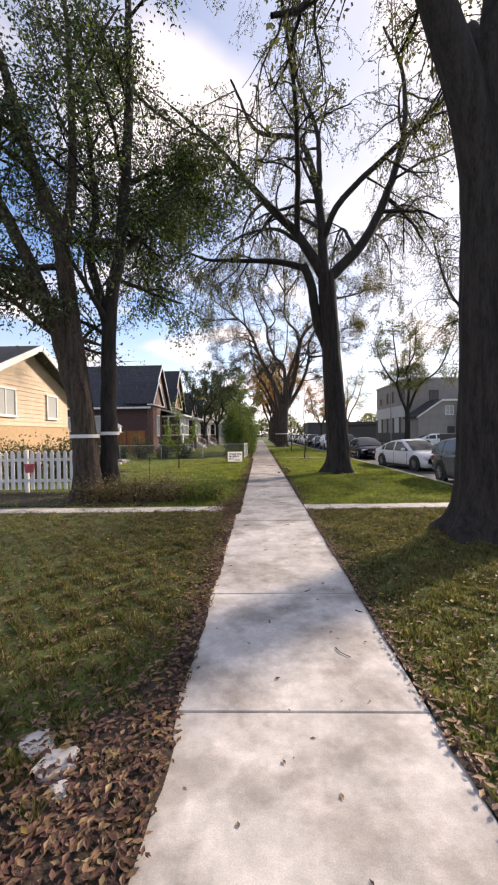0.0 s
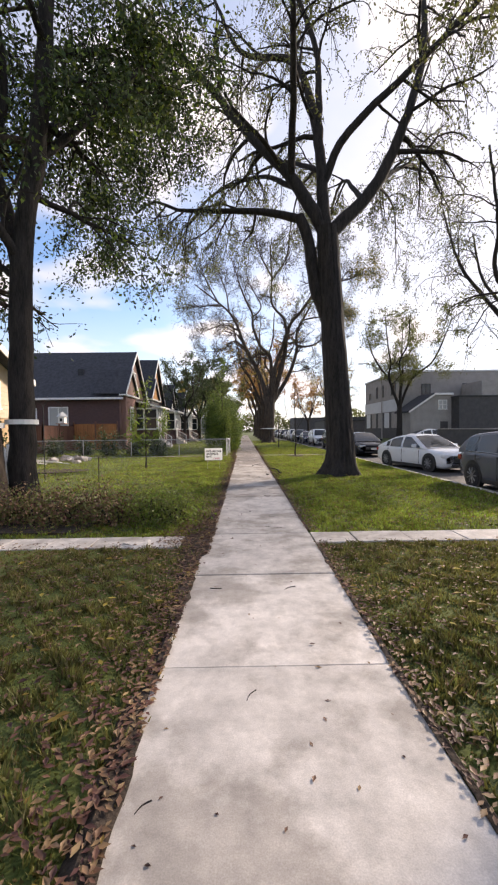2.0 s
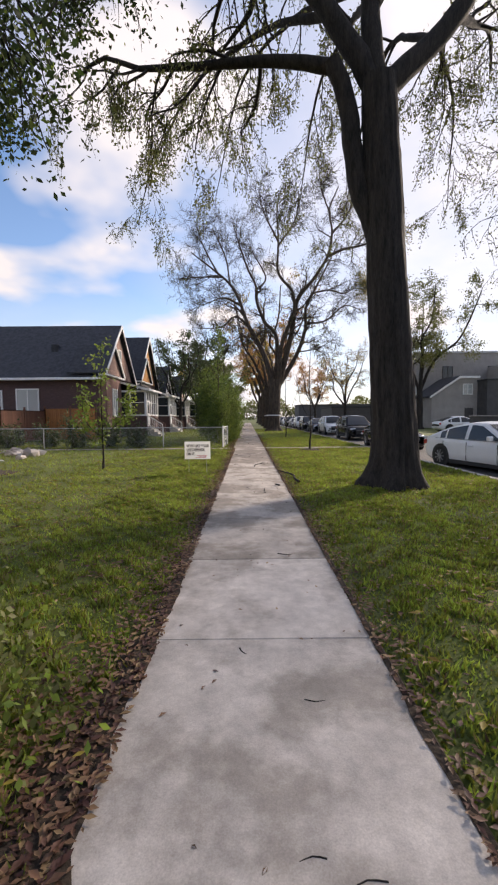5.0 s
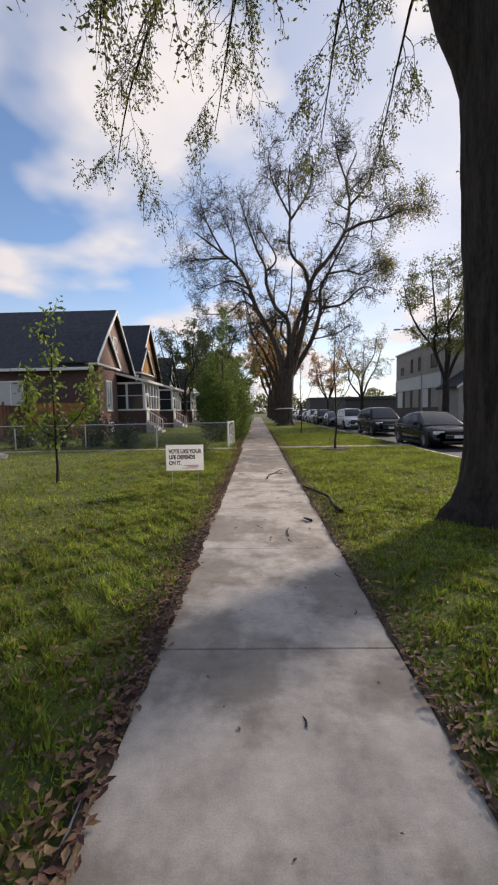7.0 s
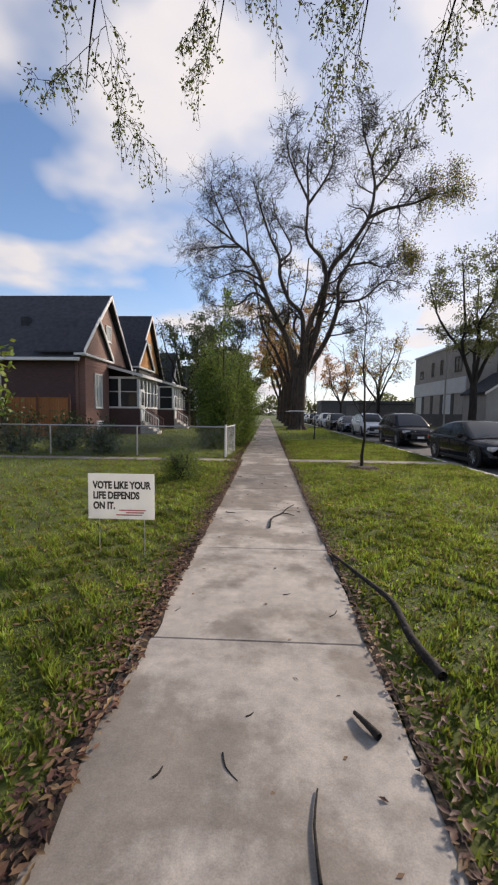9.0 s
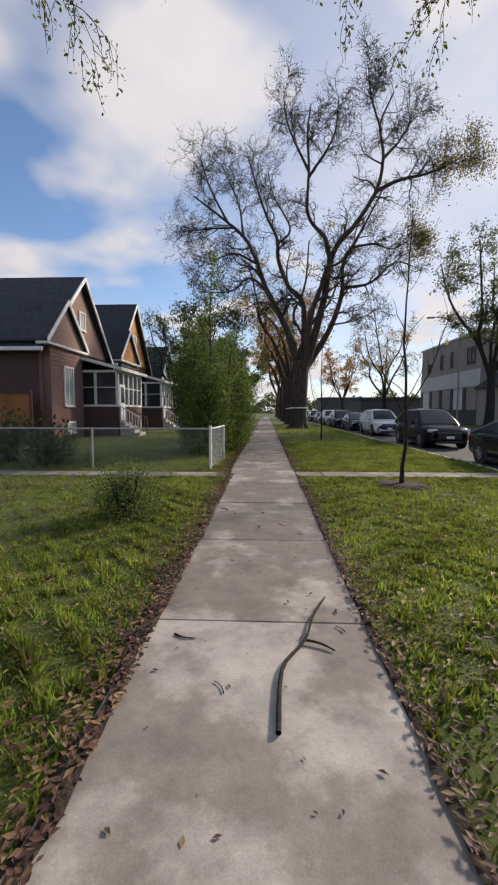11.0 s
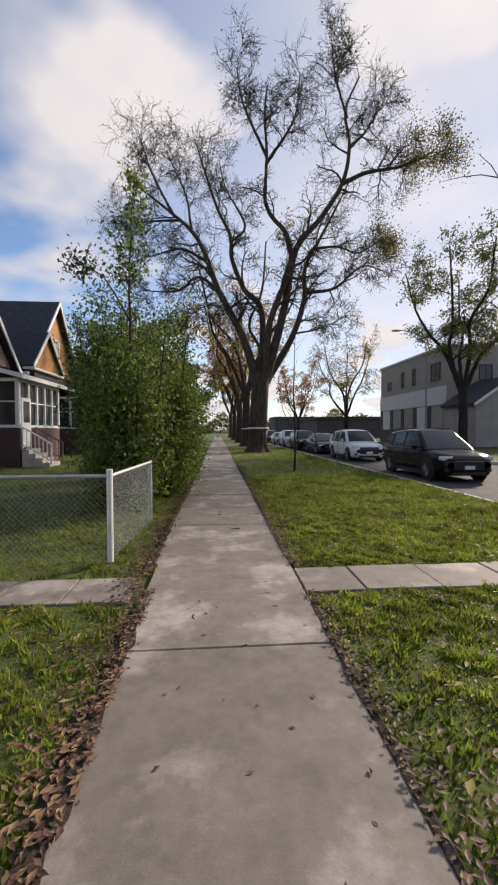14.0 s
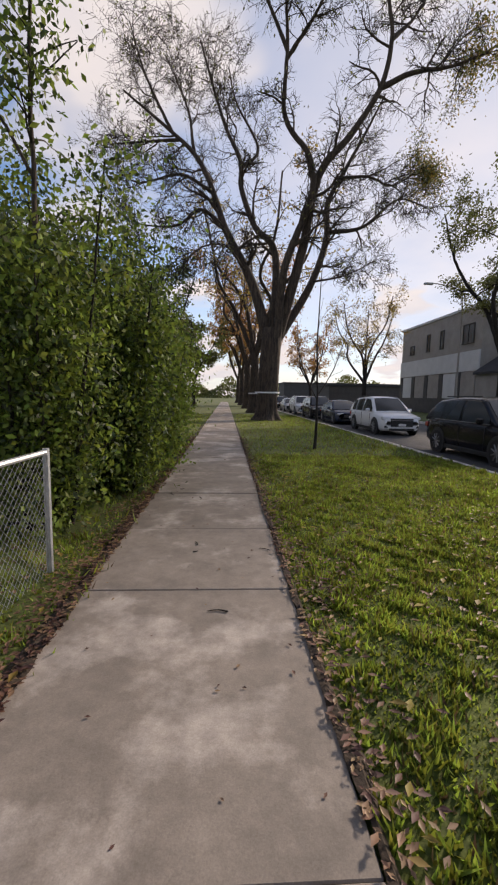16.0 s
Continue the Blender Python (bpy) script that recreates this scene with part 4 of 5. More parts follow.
def gable_house(label, at, wall_mat, front_mat, gable_mat, length=14, width=8.0, eave=4.75, ridge=8.95, low=1):
    h = thing("house", label, "house", at)
    mid = width * .53
    # side wall takes the shade-darkened siding, the bay below the sunlit one
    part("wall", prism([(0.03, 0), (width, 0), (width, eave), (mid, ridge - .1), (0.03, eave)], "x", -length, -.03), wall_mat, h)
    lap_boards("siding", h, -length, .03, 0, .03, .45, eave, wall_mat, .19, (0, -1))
    part("plinth", box(-length, -.02, 0, 0, .1, .45), M_GREY, h)
    part("corner_board", box(-.12, -.04, .3, .03, .06, eave), front_mat, h)
    # main roof, eaves and front verges
    s = (ridge - eave) / mid
    roof_slab(h, -length - .3, .35, -.45, eave - .45 * s, mid, ridge)
    s2 = (ridge - eave) / (width - mid)
    roof_slab(h, -length - .3, .35, mid, ridge, width + .4, eave - .4 * s2)
    verge(h, .35, -.45 + 2.4, eave + 1.95 * s, mid, ridge); verge(h, .35, mid, ridge, width + .4, eave - .4 * s2)
    part("gutter", box(-length - .3, -.58, eave - .5, .35, -.46, eave - .32, .02), M_WHITE, h)
    part("gable", prism([(.3, eave), (width - .2, eave), (mid, ridge - .3)], "x", -.02, .03), gable_mat, h)
    part("roof_vent", box(-4.3, 1.7, eave + 1.7 * s, -3.8, 2.1, eave + 2.1 * s + .35, .05), M_ROOF, h)
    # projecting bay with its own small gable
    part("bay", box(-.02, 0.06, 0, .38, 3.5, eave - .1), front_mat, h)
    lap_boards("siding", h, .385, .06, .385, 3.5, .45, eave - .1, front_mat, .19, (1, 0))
    part("bay_gable", prism([(-.3, eave + .05), (3.7, eave + .05), (1.65, eave + 2.1)], "x", .05, .40), gable_mat, h)
    for a, b in ((-.5, 1.65), (3.85, 1.65)):
        roof_slab(h, -2.2, .6, a, eave - .05, b, eave + 2.2, .1, "bay_roof")
        verge(h, .6, a, eave - .05, b, eave + 2.2, .16)
    part("cornice", box(.02, -.5, eave - .18, .62, 3.85, eave - .04, .02), M_WHITE, h)
    window(h, .42, 1.75, 1.75, .85, 1.9, "x", 1)
    window(h, .42, 1.9, .35, .7, .45, "x", 0)
    window(h, .05, mid + .1, eave + 1.4, .6, .9, "x", 0)
    window(h, -5.3, -.01, 2.1, 1.5, 1.5, "-y", 1)
    window(h, -7.5, -.01, 2.3, .6, 1.2, "-y", 0)
    # enclosed porch
    y0, y1, x1, zt = 3.62, width - .1, 2.35, 3.75
    part("porch_base", box(.02, y0, 0, x1, y1, 1.75), M_SIDING_SHADED, h)
    lap_boards("porch_siding", h, .02, y0, x1, y0, .3, 1.75, M_SIDING_SHADED, .17, (0, -1))
    lap_boards("porch_siding", h, x1, y0, x1, y1, .3, 1.75, M_SIDING_SHADED, .17, (1, 0))
    part("porch_glass", box(.05, y0 + .06, 1.75, x1 - .06, y1, zt), M_GLASS, h)
    for a in (.06, 1.05, x1 - .06):
        part("porch_post", box(a - .07, y0 - .03, 1.7, a + .07, y0 + .12, zt, .01), M_WHITE, h)
    for i in range(6):
        b = y0 + .06 + (y1 - y0 - .12) * i / 5
        part("porch_post", box(x1 - .1, b - .06, 1.7, x1 + .04, b + .06, zt, .01), M_WHITE, h)
    for a, b, c in ((1.68, 1.8, .04), (2.75, 2.8, .02), (zt - .14, zt, .04)):
        part("porch_rail", box(.0, y0 - c, a, x1 + .02, y0 + .05, b), M_WHITE, h)
        part("porch_rail", box(x1 - .06, y0, a, x1 + c, y1, b), M_WHITE, h)
    part("porch_door", box(x1 - .02, y0 + .15, .85, x1 + .06, y0 + 1.0, 2.95, .01), M_WHITE, h)
    part("door_pane", box(x1 + .055, y0 + .3, 1.9, x1 + .068, y0 + .85, 2.8), M_GLASS, h)
    part("porch_roof", prism([(-.2, 4.55), (x1 + .35, zt + .02), (x1 + .35, zt + .14), (-.2, 4.7)], "y", y0 - .3, y1 + .2), M_ROOF, h)
    part("porch_fascia", box(x1 + .3, y0 - .32, zt - .06, x1 + .37, y1 + .22, zt + .13, .01), M_WHITE, h)
    part("porch_fascia", prism([(-.2, 4.45), (x1 + .35, zt - .06), (x1 + .35, zt + .13), (-.2, 4.62)], "y", y0 - .36, y0 - .31), M_WHITE, h)
    steps(h, x1 + .05, y0 + .1, y0 + 1.3, .95, 4, M_CONCRETE)
    railing(h, (x1 + .1, y0 + .1, .85), (x1 + 1.25, y0 + .1, .15), .85, 7, M_WHITE)
    railing(h, (x1 + .1, y0 + 1.35, .85), (x1 + 1.25, y0 + 1.35, .15), .85, 7, M_FRONT_LIT)
    return h

def build_houses():
    gable_house("dark red-brown sided house with white-trimmed gables and glazed porch", (-10.45, 38.1, 0), M_SIDING_SHADED, M_FRONT_LIT, M_STUCCO)
    gable_house("dark house with cedar-shingled gable and glazed porch", (-10.4, 47.6, 0), M_SIDING_SHADED, M_DARK, M_CEDAR, eave=5.1, ridge=9.8, width=7.6)
    gable_house("small dark house with pale trim further along", (-10.2, 57.6, 0), M_DARK, M_DARK, M_PALE, eave=4.2, ridge=8.0, width=7.4)
    gable_house("small dark house far along the street", (-10.4, 70, 0), M_DARK, M_DARK, M_STUCCO, eave=4.2, ridge=8.0, width=7.4)
    # beige bungalow
    h = thing("house", "beige sided bungalow with pale rake boards and brick base", "house", (-11.5, 16.0, 0))
    part("wall", prism([(0, 0), (8, 0), (8, 4.35), (4, 6.05), (0, 4.35)], "x", -12, -.03), M_BEIGE, h)
    lap_boards("siding", h, 0, 0, 0, 8, 2.25, 4.35, M_BEIGE, .21, (1, 0))
    v, f = [], []
    for i in range(8):
        a, b = .47 * i * 1.06, .47 * (i + 1) * 1.06
        z = 4.35 + i * .21
        k = len(v)
        v += [(.035, a, z), (.035, 8 - a, z), (.008, 8 - b, z + .21), (.008, b, z + .21)]
        f.append((k, k + 1, k + 2, k + 3))
    raw("siding", v, f, M_BEIGE, h)
    part("brick_base", box(-.02, -.02, 0, .1, 8.02, 2.22, .01), M_BRICK, h)
    for a, za, b, zb in ((-.6, 4.05, 4, 6.1), (4, 6.1, 8.6, 4.05)):
        roof_slab(h, -12.4, .7, a, za, b, zb, .16)
        part("rake_board", prism([(a, za - .12), (b, zb - .12), (b, zb + .17), (a, za + .17)], "x", .7, .76), M_WHITE, h)
    window(h, .04, 6.1, 2.75, .95, 1.15, "x", 0)
    window(h, .04, 2.0, 2.75, 1.4, 1.15, "x", 1)
build_houses()

# ---- fences ----
def build_fences():
    # chain-link garden fence
    fence = thing("chain_link_fence", "galvanised chain-link garden fence with a white corner post", "fence", (-1.08, 28.92, 0))
    H = 1.0
    def run(p, q, n):
        p, q = Vector(p), Vector(q)
        part("top_rail", rod(p + Vector((0, 0, H)), q + Vector((0, 0, H)), .022, 8), M_STEEL, fence)
        L = (q - p).length
        d = (q - p) / L
        for i in range(1, n + 1):
            a = p.lerp(q, i / n)
            part("post", rod(a, a + Vector((0, 0, H + .03)), .028, 8), M_STEEL, fence)
        v, f = [], []
        cell, t = .066, .0016
        side = Vector((-d.y, d.x, 0))
        k = int((L + H) / cell)
        for i in range(k):
            for sgn in (1, -1):
                s = i * cell - (H if sgn > 0 else 0)
                s0, z0 = (s, 0.02) if sgn > 0 else (s, H)
                if sgn > 0:
                    a0 = max(s, 0); za = a0 - s; b0 = min(s + H, L); zb = b0 - s
                else:
                    a0 = max(s - H, 0) if False else max(s - 0, 0); za = H - (a0 - s); b0 = min(s + H, L); zb = H - (b0 - s)
                if b0 - a0 < .02 or za < -.01 or zb < -.01:
                    continue
                A, B = p + d * a0 + Vector((0, 0, za)) + side * sgn * .003, p + d * b0 + Vector((0, 0, zb)) + side * sgn * .003
                w = Vector((0, 0, t * 1.41))
                o = side * t
                b = len(v)
                for P in (A, B):
                    v += [tuple(P + w), tuple(P + o), tuple(P - w), tuple(P - o)]
                f += [(b + j, b + (j + 1) % 4, b + 4 + (j + 1) % 4, b + 4 + j) for j in range(4)]
        raw("mesh", v, f, M_WIRE, fence)["kind"] = "stuff"
    run((0, 0, 0), (-21, 0, 0), 7)
    run((0, .05, 0), (.12, 2.1, 0), 1)
    part("corner_post", rod((0, 0, 0), (0, 0, H + .08), .036, 10), M_WHITE, fence, "white painted corner post")
    # orange board fence beside the brown house
    f = thing("board_fence", "orange-stained wooden board fence beside the house", "fence", (-14.1, 37.2, 0))
    def boards(x0, y0, x1, y1, mat, hgt):
        n = int(math.hypot(x1 - x0, y1 - y0) / .15)
        ang = math.degrees(math.atan2(y1 - y0, x1 - x0))
        bm = box(-.072, -.012, .08, .072, .012, hgt, .004)
        me = bpy.data.meshes.new("board"); bm.to_mesh(me); bm.free(); me.materials.append(mat)
        for i in range(n):
            t = (i + .5) / n
            o = new("board", me); o.parent = f
            o.matrix_basis = pose(x0 + (x1 - x0) * t, y0 + (y1 - y0) * t, 0, 0, 0, ang)
        m = max(1, round(n * .15 / 2.4))
        for i in range(m + 1):
            t = i / m
            part("fence_post", box(x0 + (x1 - x0) * t - .05, y0 + (y1 - y0) * t - .08, 0, x0 + (x1 - x0) * t + .05, y0 + (y1 - y0) * t + .03, hgt + .25, .01), M_FENCE_DARK, f)
        part("cap_rail", box(min(x0, x1), min(y0, y1) - .05, hgt, max(x0, x1), max(y0, y1) + .05, hgt + .05, .008), mat, f)
    boards(0, 0, 3.6, 0, M_FENCE, 2.15)
    boards(-9, -5.2, 0, -5.2, M_FENCE_DARK, 1.95)
    boards(0, -5.2, 0, 0, M_FENCE_DARK, 2.0)
    # white picket fence by the twin tree
    p = thing("picket_fence", "white wooden picket fence on dark soil", "fence", (-4.95, 12.0, 0))
    bm = prism([(-.055, .1), (.055, .1), (.055, 1.2), (0, 1.28), (-.055, 1.2)], "y", -.012, .012)
    me = bpy.data.meshes.new("picket"); bm.to_mesh(me); bm.free(); me.materials.append(M_WHITE)
    for i in range(31):
        o = new("picket", me); o.parent = p
        o.matrix_basis = pose(-.2 * i - .1, 0, 0)
    for z in (.32, .95):
        part("rail", box(-6.3, .012, z, 0, .05, z + .09, .005), M_WHITE, p)
    for i in range(4):
        part("post", box(-2.1 * i - .05, .02, 0, -2.1 * i + .05, .11, 1.3, .01), M_WHITE, p)
    tagged(part("soil_bed", prism([(-11, 9.7), (-2.6, 9.6), (-2.4, 10.6), (-3.2, 11.7), (-11, 12.6)], "z", -.06, .012), M_SOIL), "bare dark soil bed under the trees", "soil", kind="structure")
build_fences()

# ---- cars ----
def wheel(parent, x, y, r, side):
    w = new("wheel"); w.parent = parent
    w.matrix_basis = pose(x, y, r, 0, 0, 0 if side > 0 else 180)
    bm = bmesh.new()
    bmesh.ops.create_cone(bm, cap_ends=True, segments=28, radius1=r, radius2=r, depth=.21, matrix=Matrix.Rotation(radians(90), 4, "Y"))
    bmesh.ops.bevel(bm, geom=[e for e in bm.edges if len(e.link_faces) == 2 and abs(e.verts[0].co.x - e.verts[1].co.x) < 1e-4], offset=.03, segments=2, affect="EDGES")
    part("tyre", bm, M_TYRE, w)
    bm = bmesh.new()
    bmesh.ops.create_cone(bm, cap_ends=True, segments=24, radius1=r * .68, radius2=r * .64, depth=.02, matrix=Matrix.Translation((.107, 0, 0)) @ Matrix.Rotation(radians(90), 4, "Y"))
    part("rim", bm, M_TRIM, w)
    bm = bmesh.new()
    for i in range(9):
        a = i * .6981
        rod((.118, 0, 0), (.118, math.cos(a) * r * .63, math.sin(a) * r * .63), .022, 6, .018, bm)
    bmesh.ops.create_cone(bm, cap_ends=True, segments=12, radius1=.06, radius2=.05, depth=.03, matrix=Matrix.Translation((.122, 0, 0)) @ Matrix.Rotation(radians(90), 4, "Y"))
    part("spokes", bm, M_RIM, w)

def car(label, at, turn, mat, kind="sedan", L=4.7, W=1.84, H=1.45, group=""):
    """Nose towards -y. The body is lofted from stations along its length."""
    c = thing("car", label, "car", at, turn, group)
    suv = kind == "suv"
    gb = .22 if suv else .16
    belt, hood, deck = (1.04, .98, 1.04) if suv else (.92, .84, .96)
    r = .36 if suv else .33
    # (fraction from nose, half width factor, bottom, shoulder height)
    st = [(0, .70, .36, hood - .30), (.015, .84, .24, hood - .20), (.06, .94, gb, hood - .09), (.16, .99, gb, hood - .03), (.28, 1, gb, hood + .04), (.42, 1, gb, belt), (.6, 1, gb, belt + .02),
          (.78, 1, gb, belt + .04), (.90, .98, gb, deck), (.97, .93, gb + .08, deck - .03), (.993, .86, .34, deck - .10), (1, .72, .42, deck - .22)]
    v, f = [], []
    hw = W / 2
    for t, w, zb, zs in st:
        y = -L / 2 + t * L
        a = hw * w
        ring = [(0, zb), (a * .86, zb), (a * .97, zb + .10), (a, zb + .3), (a * .985, zs - .20), (a * .965, zs - .07), (a * .90, zs), (a * .5, zs + .035), (0, zs + .045)]
        pts = [(x, y, z) for x, z in ring] + [(-x, y, z) for x, z in ring[-2:0:-1]]
        v += pts
    k = len(v) // len(st)
    for i in range(len(st) - 1):
        for j in range(k):
            f.append((i * k + j, i * k + (j + 1) % k, (i + 1) * k + (j + 1) % k, (i + 1) * k + j))
    f += [tuple(range(k))[::-1], tuple(range((len(st) - 1) * k, len(st) * k))]
    body = raw("body", v, f, mat, c, smooth=True)
    # cabin: a smooth painted shell with panes laid on it
    ya, yb, yc, yd = ((-.27, -.09, .34, .485) if suv else (-.25, -.05, .17, .455))
    ya, yb, yc, yd = ya * L, yb * L, yc * L, yd * L
    bw, tw = hw * .93, hw * .70
    zb, zr = belt - .03, H
    def top(y):
        if y < yb:
            t = (y - ya) / (yb - ya)
            return zb + (zr - .07 - zb) * (t * 1.12 - .12 * t * t)
        if y < yc:
            t = (y - yb) / (yc - yb)
            return zr - .07 + .07 * math.sin(math.pi * (.12 + .8 * t)) - .02 * t
        t = (y - yc) / (yd - yc)
        end = zb + (.10 if suv else .03)
        z0 = zr - .09 + .07 * math.sin(math.pi * .92)
        return z0 + (end - z0) * (t ** (2.2 if suv else 1.35))
    def wide(z):
        return bw - (bw - tw) * max(0, (z - zb) / (zr - zb)) ** 1.25
    ys = [ya + (yd - ya) * i / 22 for i in range(23)]
    v, f = [], []
    for y in ys:
        z = max(top(y), zb + .005)
        h = z - zb
        ring = [(wide(zb), zb - .03), (wide(zb + h * .45), zb + h * .45), (wide(z - h * .12) , z - h * .12), (wide(z) * .93, z - h * .02), (wide(z) * .55, z + .02), (0, z + .03)]
        v += [(x, y, q) for x, q in ring] + [(-x, y, q) for x, q in ring[-2::-1]]
    for i in range(22):
        for j in range(10):
            f.append((i * 11 + j, i * 11 + j + 1, (i + 1) * 11 + j + 1, (i + 1) * 11 + j))
    raw("cabin", v, f, mat, c, smooth=True)
    def pane(name, y0, y1, side):
        v, f = [], []
        for i in range(9):
            y = y0 + (y1 - y0) * i / 8
            z1, z0 = top(y) - .085, zb + .03
            z1 = max(z1, z0 + .004)
            v += [(side * (wide(z) + .008), y, z) for z in (z0, (z0 + z1) / 2, z1)]
        f = [(i * 3 + j, i * 3 + j + 1, i * 3 + j + 4, i * 3 + j + 3) for i in range(8) for j in range(2)]
        raw(name, v, f, M_GLASS, c, smooth=True)
    for s in (-1, 1):
        pane("side_window", ya + .30, L * .055, s)
        pane("side_window", L * .085, (L * .27 if suv else L * .25), s)
        if suv:
            pane("quarter_window", L * .295, L * .40, s)
        else:
            pane("quarter_window", L * .265, L * .315, s)
    def screen(name, y0, y1, lift):
        v, f = [], []
        for i in range(8):
            y = y0 + (y1 - y0) * i / 7
            z = max(top(y), zb + .005)
            v += [(x * wide(z) * .86, y, z + lift + .025 * (1 - abs(x))) for x in (-1, -.5, 0, .5, 1)]
        f = [(i * 5 + j, i * 5 + j + 1, i * 5 + j + 6, i * 5 + j + 5) for i in range(7) for j in range(4)]
        raw(name, v, f, M_GLASS, c, smooth=True)
    screen("windscreen", ya + .04, yb - .02, .014)
    screen("rear_window", yc + .12, yd - (.18 if suv else .12), .014)
    for s in (-1, 1):
        if suv:
            part("roof_rail", rod((s * tw * .95, yb + .2, H + .03), (s * tw * .95, yc - .1, H + .02), .018, 6), M_TRIM, c)
        part("belt_trim", rod((s * (bw + .01), ya + .25, zb + .015), (s * (bw + .01), L * .36, zb + .02), .012, 6), M_RIM, c)
        part("sill", box(s * hw * .90, -L * .26, gb - .03, s * hw * .985, L * .26, gb + .10, .02), M_TRIM, c)
        part("mirror", box(s * (hw - .02), ya + .42, zb + .02, s * (hw + .17), ya + .54, zb + .17, .035), mat, c)
        for yy in (-.02, .20):
            part("door_handle", box(s * (hw - .012), yy * L + .1, zb - .17, s * (hw + .022), yy * L + .28, zb - .13, .008), mat, c)
        for yy in (-.19, .055, .27):
            part("door_seam", box(s * (hw - .02), yy * L, gb + .12, s * (hw + .002), yy * L + .012, zb - .06), M_TRIM, c)
        for yy in (-.315, .295):
            bm = bmesh.new()
            bmesh.ops.create_cone(bm, cap_ends=True, segments=26, radius1=r + .065, radius2=r + .065, depth=.08, matrix=Matrix.Translation((s * (hw - .034), yy * L, r + .01)) @ Matrix.Rotation(radians(90), 4, "Y"))
            part("wheel_arch", bm, M_TRIM, c)
            wheel(c, s * (hw - .09), yy * L, r, s)
        part("headlight", box(s * hw * .52, -L * .487, hood - .27, s * hw * .91, -L * .435, hood - .13, .03), M_LAMP, c)
        part("fog_lamp", box(s * hw * .62, -L * .497, .36, s * hw * .82, -L * .46, .46, .02), M_TRIM, c)
        part("tail_light", box(s * hw * .6, L * .46, deck - .28, s * hw * .95, L * .492, deck - .12, .02), M_RED_LAMP, c)
    part("grille", box(-hw * .55, -L * .503, .40, hw * .55, -L * .47, hood - .20, .03), M_TRIM, c)
    part("lower_grille", box(-hw * .6, -L * .503, .24, hw * .6, -L * .46, .34, .02), M_TRIM, c)
    part("chrome_bar", box(-hw * .5, -L * .507, hood - .30, hw * .5, -L * .48, hood - .275), M_RIM, c)
    part("number_plate", box(-.16, -L * .512, .44, .16, -L * .50, .55), M_WHITE, c)
    for s in (-.3, .25):
        part("wiper", rod((s - .25, ya + .07, zb + .06), (s + .2, ya + .2, zb + .14), .012, 5), M_TRIM, c)
    return c

def build_cars():
    g, z = "cars parked along the kerb", -0.17
    car("dark grey hatchback parked at the kerb", (7.45, 13.5, z), 0, M_PAINT_GREY, "suv", 4.6, 1.84, 1.62, g)
    car("white saloon car with lit indicator angled from the kerb", (7.8, 20.85, z), 13, M_PAINT_WHITE, "sedan", 4.75, 1.85, 1.45, g)
    car("black saloon car parked at the kerb", (7.85, 30.2, z), 0, M_PAINT_BLACK, "sedan", 4.9, 1.86, 1.47, g)
    car("black sport utility vehicle parked at the kerb", (8.1, 38.7, z), 0, M_PAINT_BLACK, "suv", 4.75, 1.88, 1.72, g)
    car("white sport utility vehicle parked at the kerb", (8.2, 47.4, z), 0, M_PAINT_WHITE, "suv", 4.75, 1.88, 1.72, g)
    car("dark blue saloon car parked at the kerb", (8.1, 54.2, z), 0, M_PAINT_BLUE, "sedan", 4.7, 1.84, 1.47, g)
    car("black sport utility vehicle in the parked row", (7.85, 60, z), 0, M_PAINT_BLACK, "suv", 4.7, 1.86, 1.7, g)
    car("white sport utility vehicle far down the row", (7.85, 67, z), 0, M_PAINT_WHITE, "suv", 4.7, 1.86, 1.72, g)
    for i, m in enumerate((M_PAINT_SILVER, M_PAINT_BLACK, M_PAINT_WHITE, M_PAINT_GREY, M_PAINT_SILVER)):
        car("parked car far down the street", (7.85, 74 + 7 * i, z), 0, m, "suv" if i % 2 else "sedan", 4.7, 1.84, 1.68 if i % 2 else 1.46, g)
    car("white car parked across the street", (20.3, 47, -.03), 90, M_PAINT_WHITE, "sedan", 4.7, 1.84, 1.46)
build_cars()

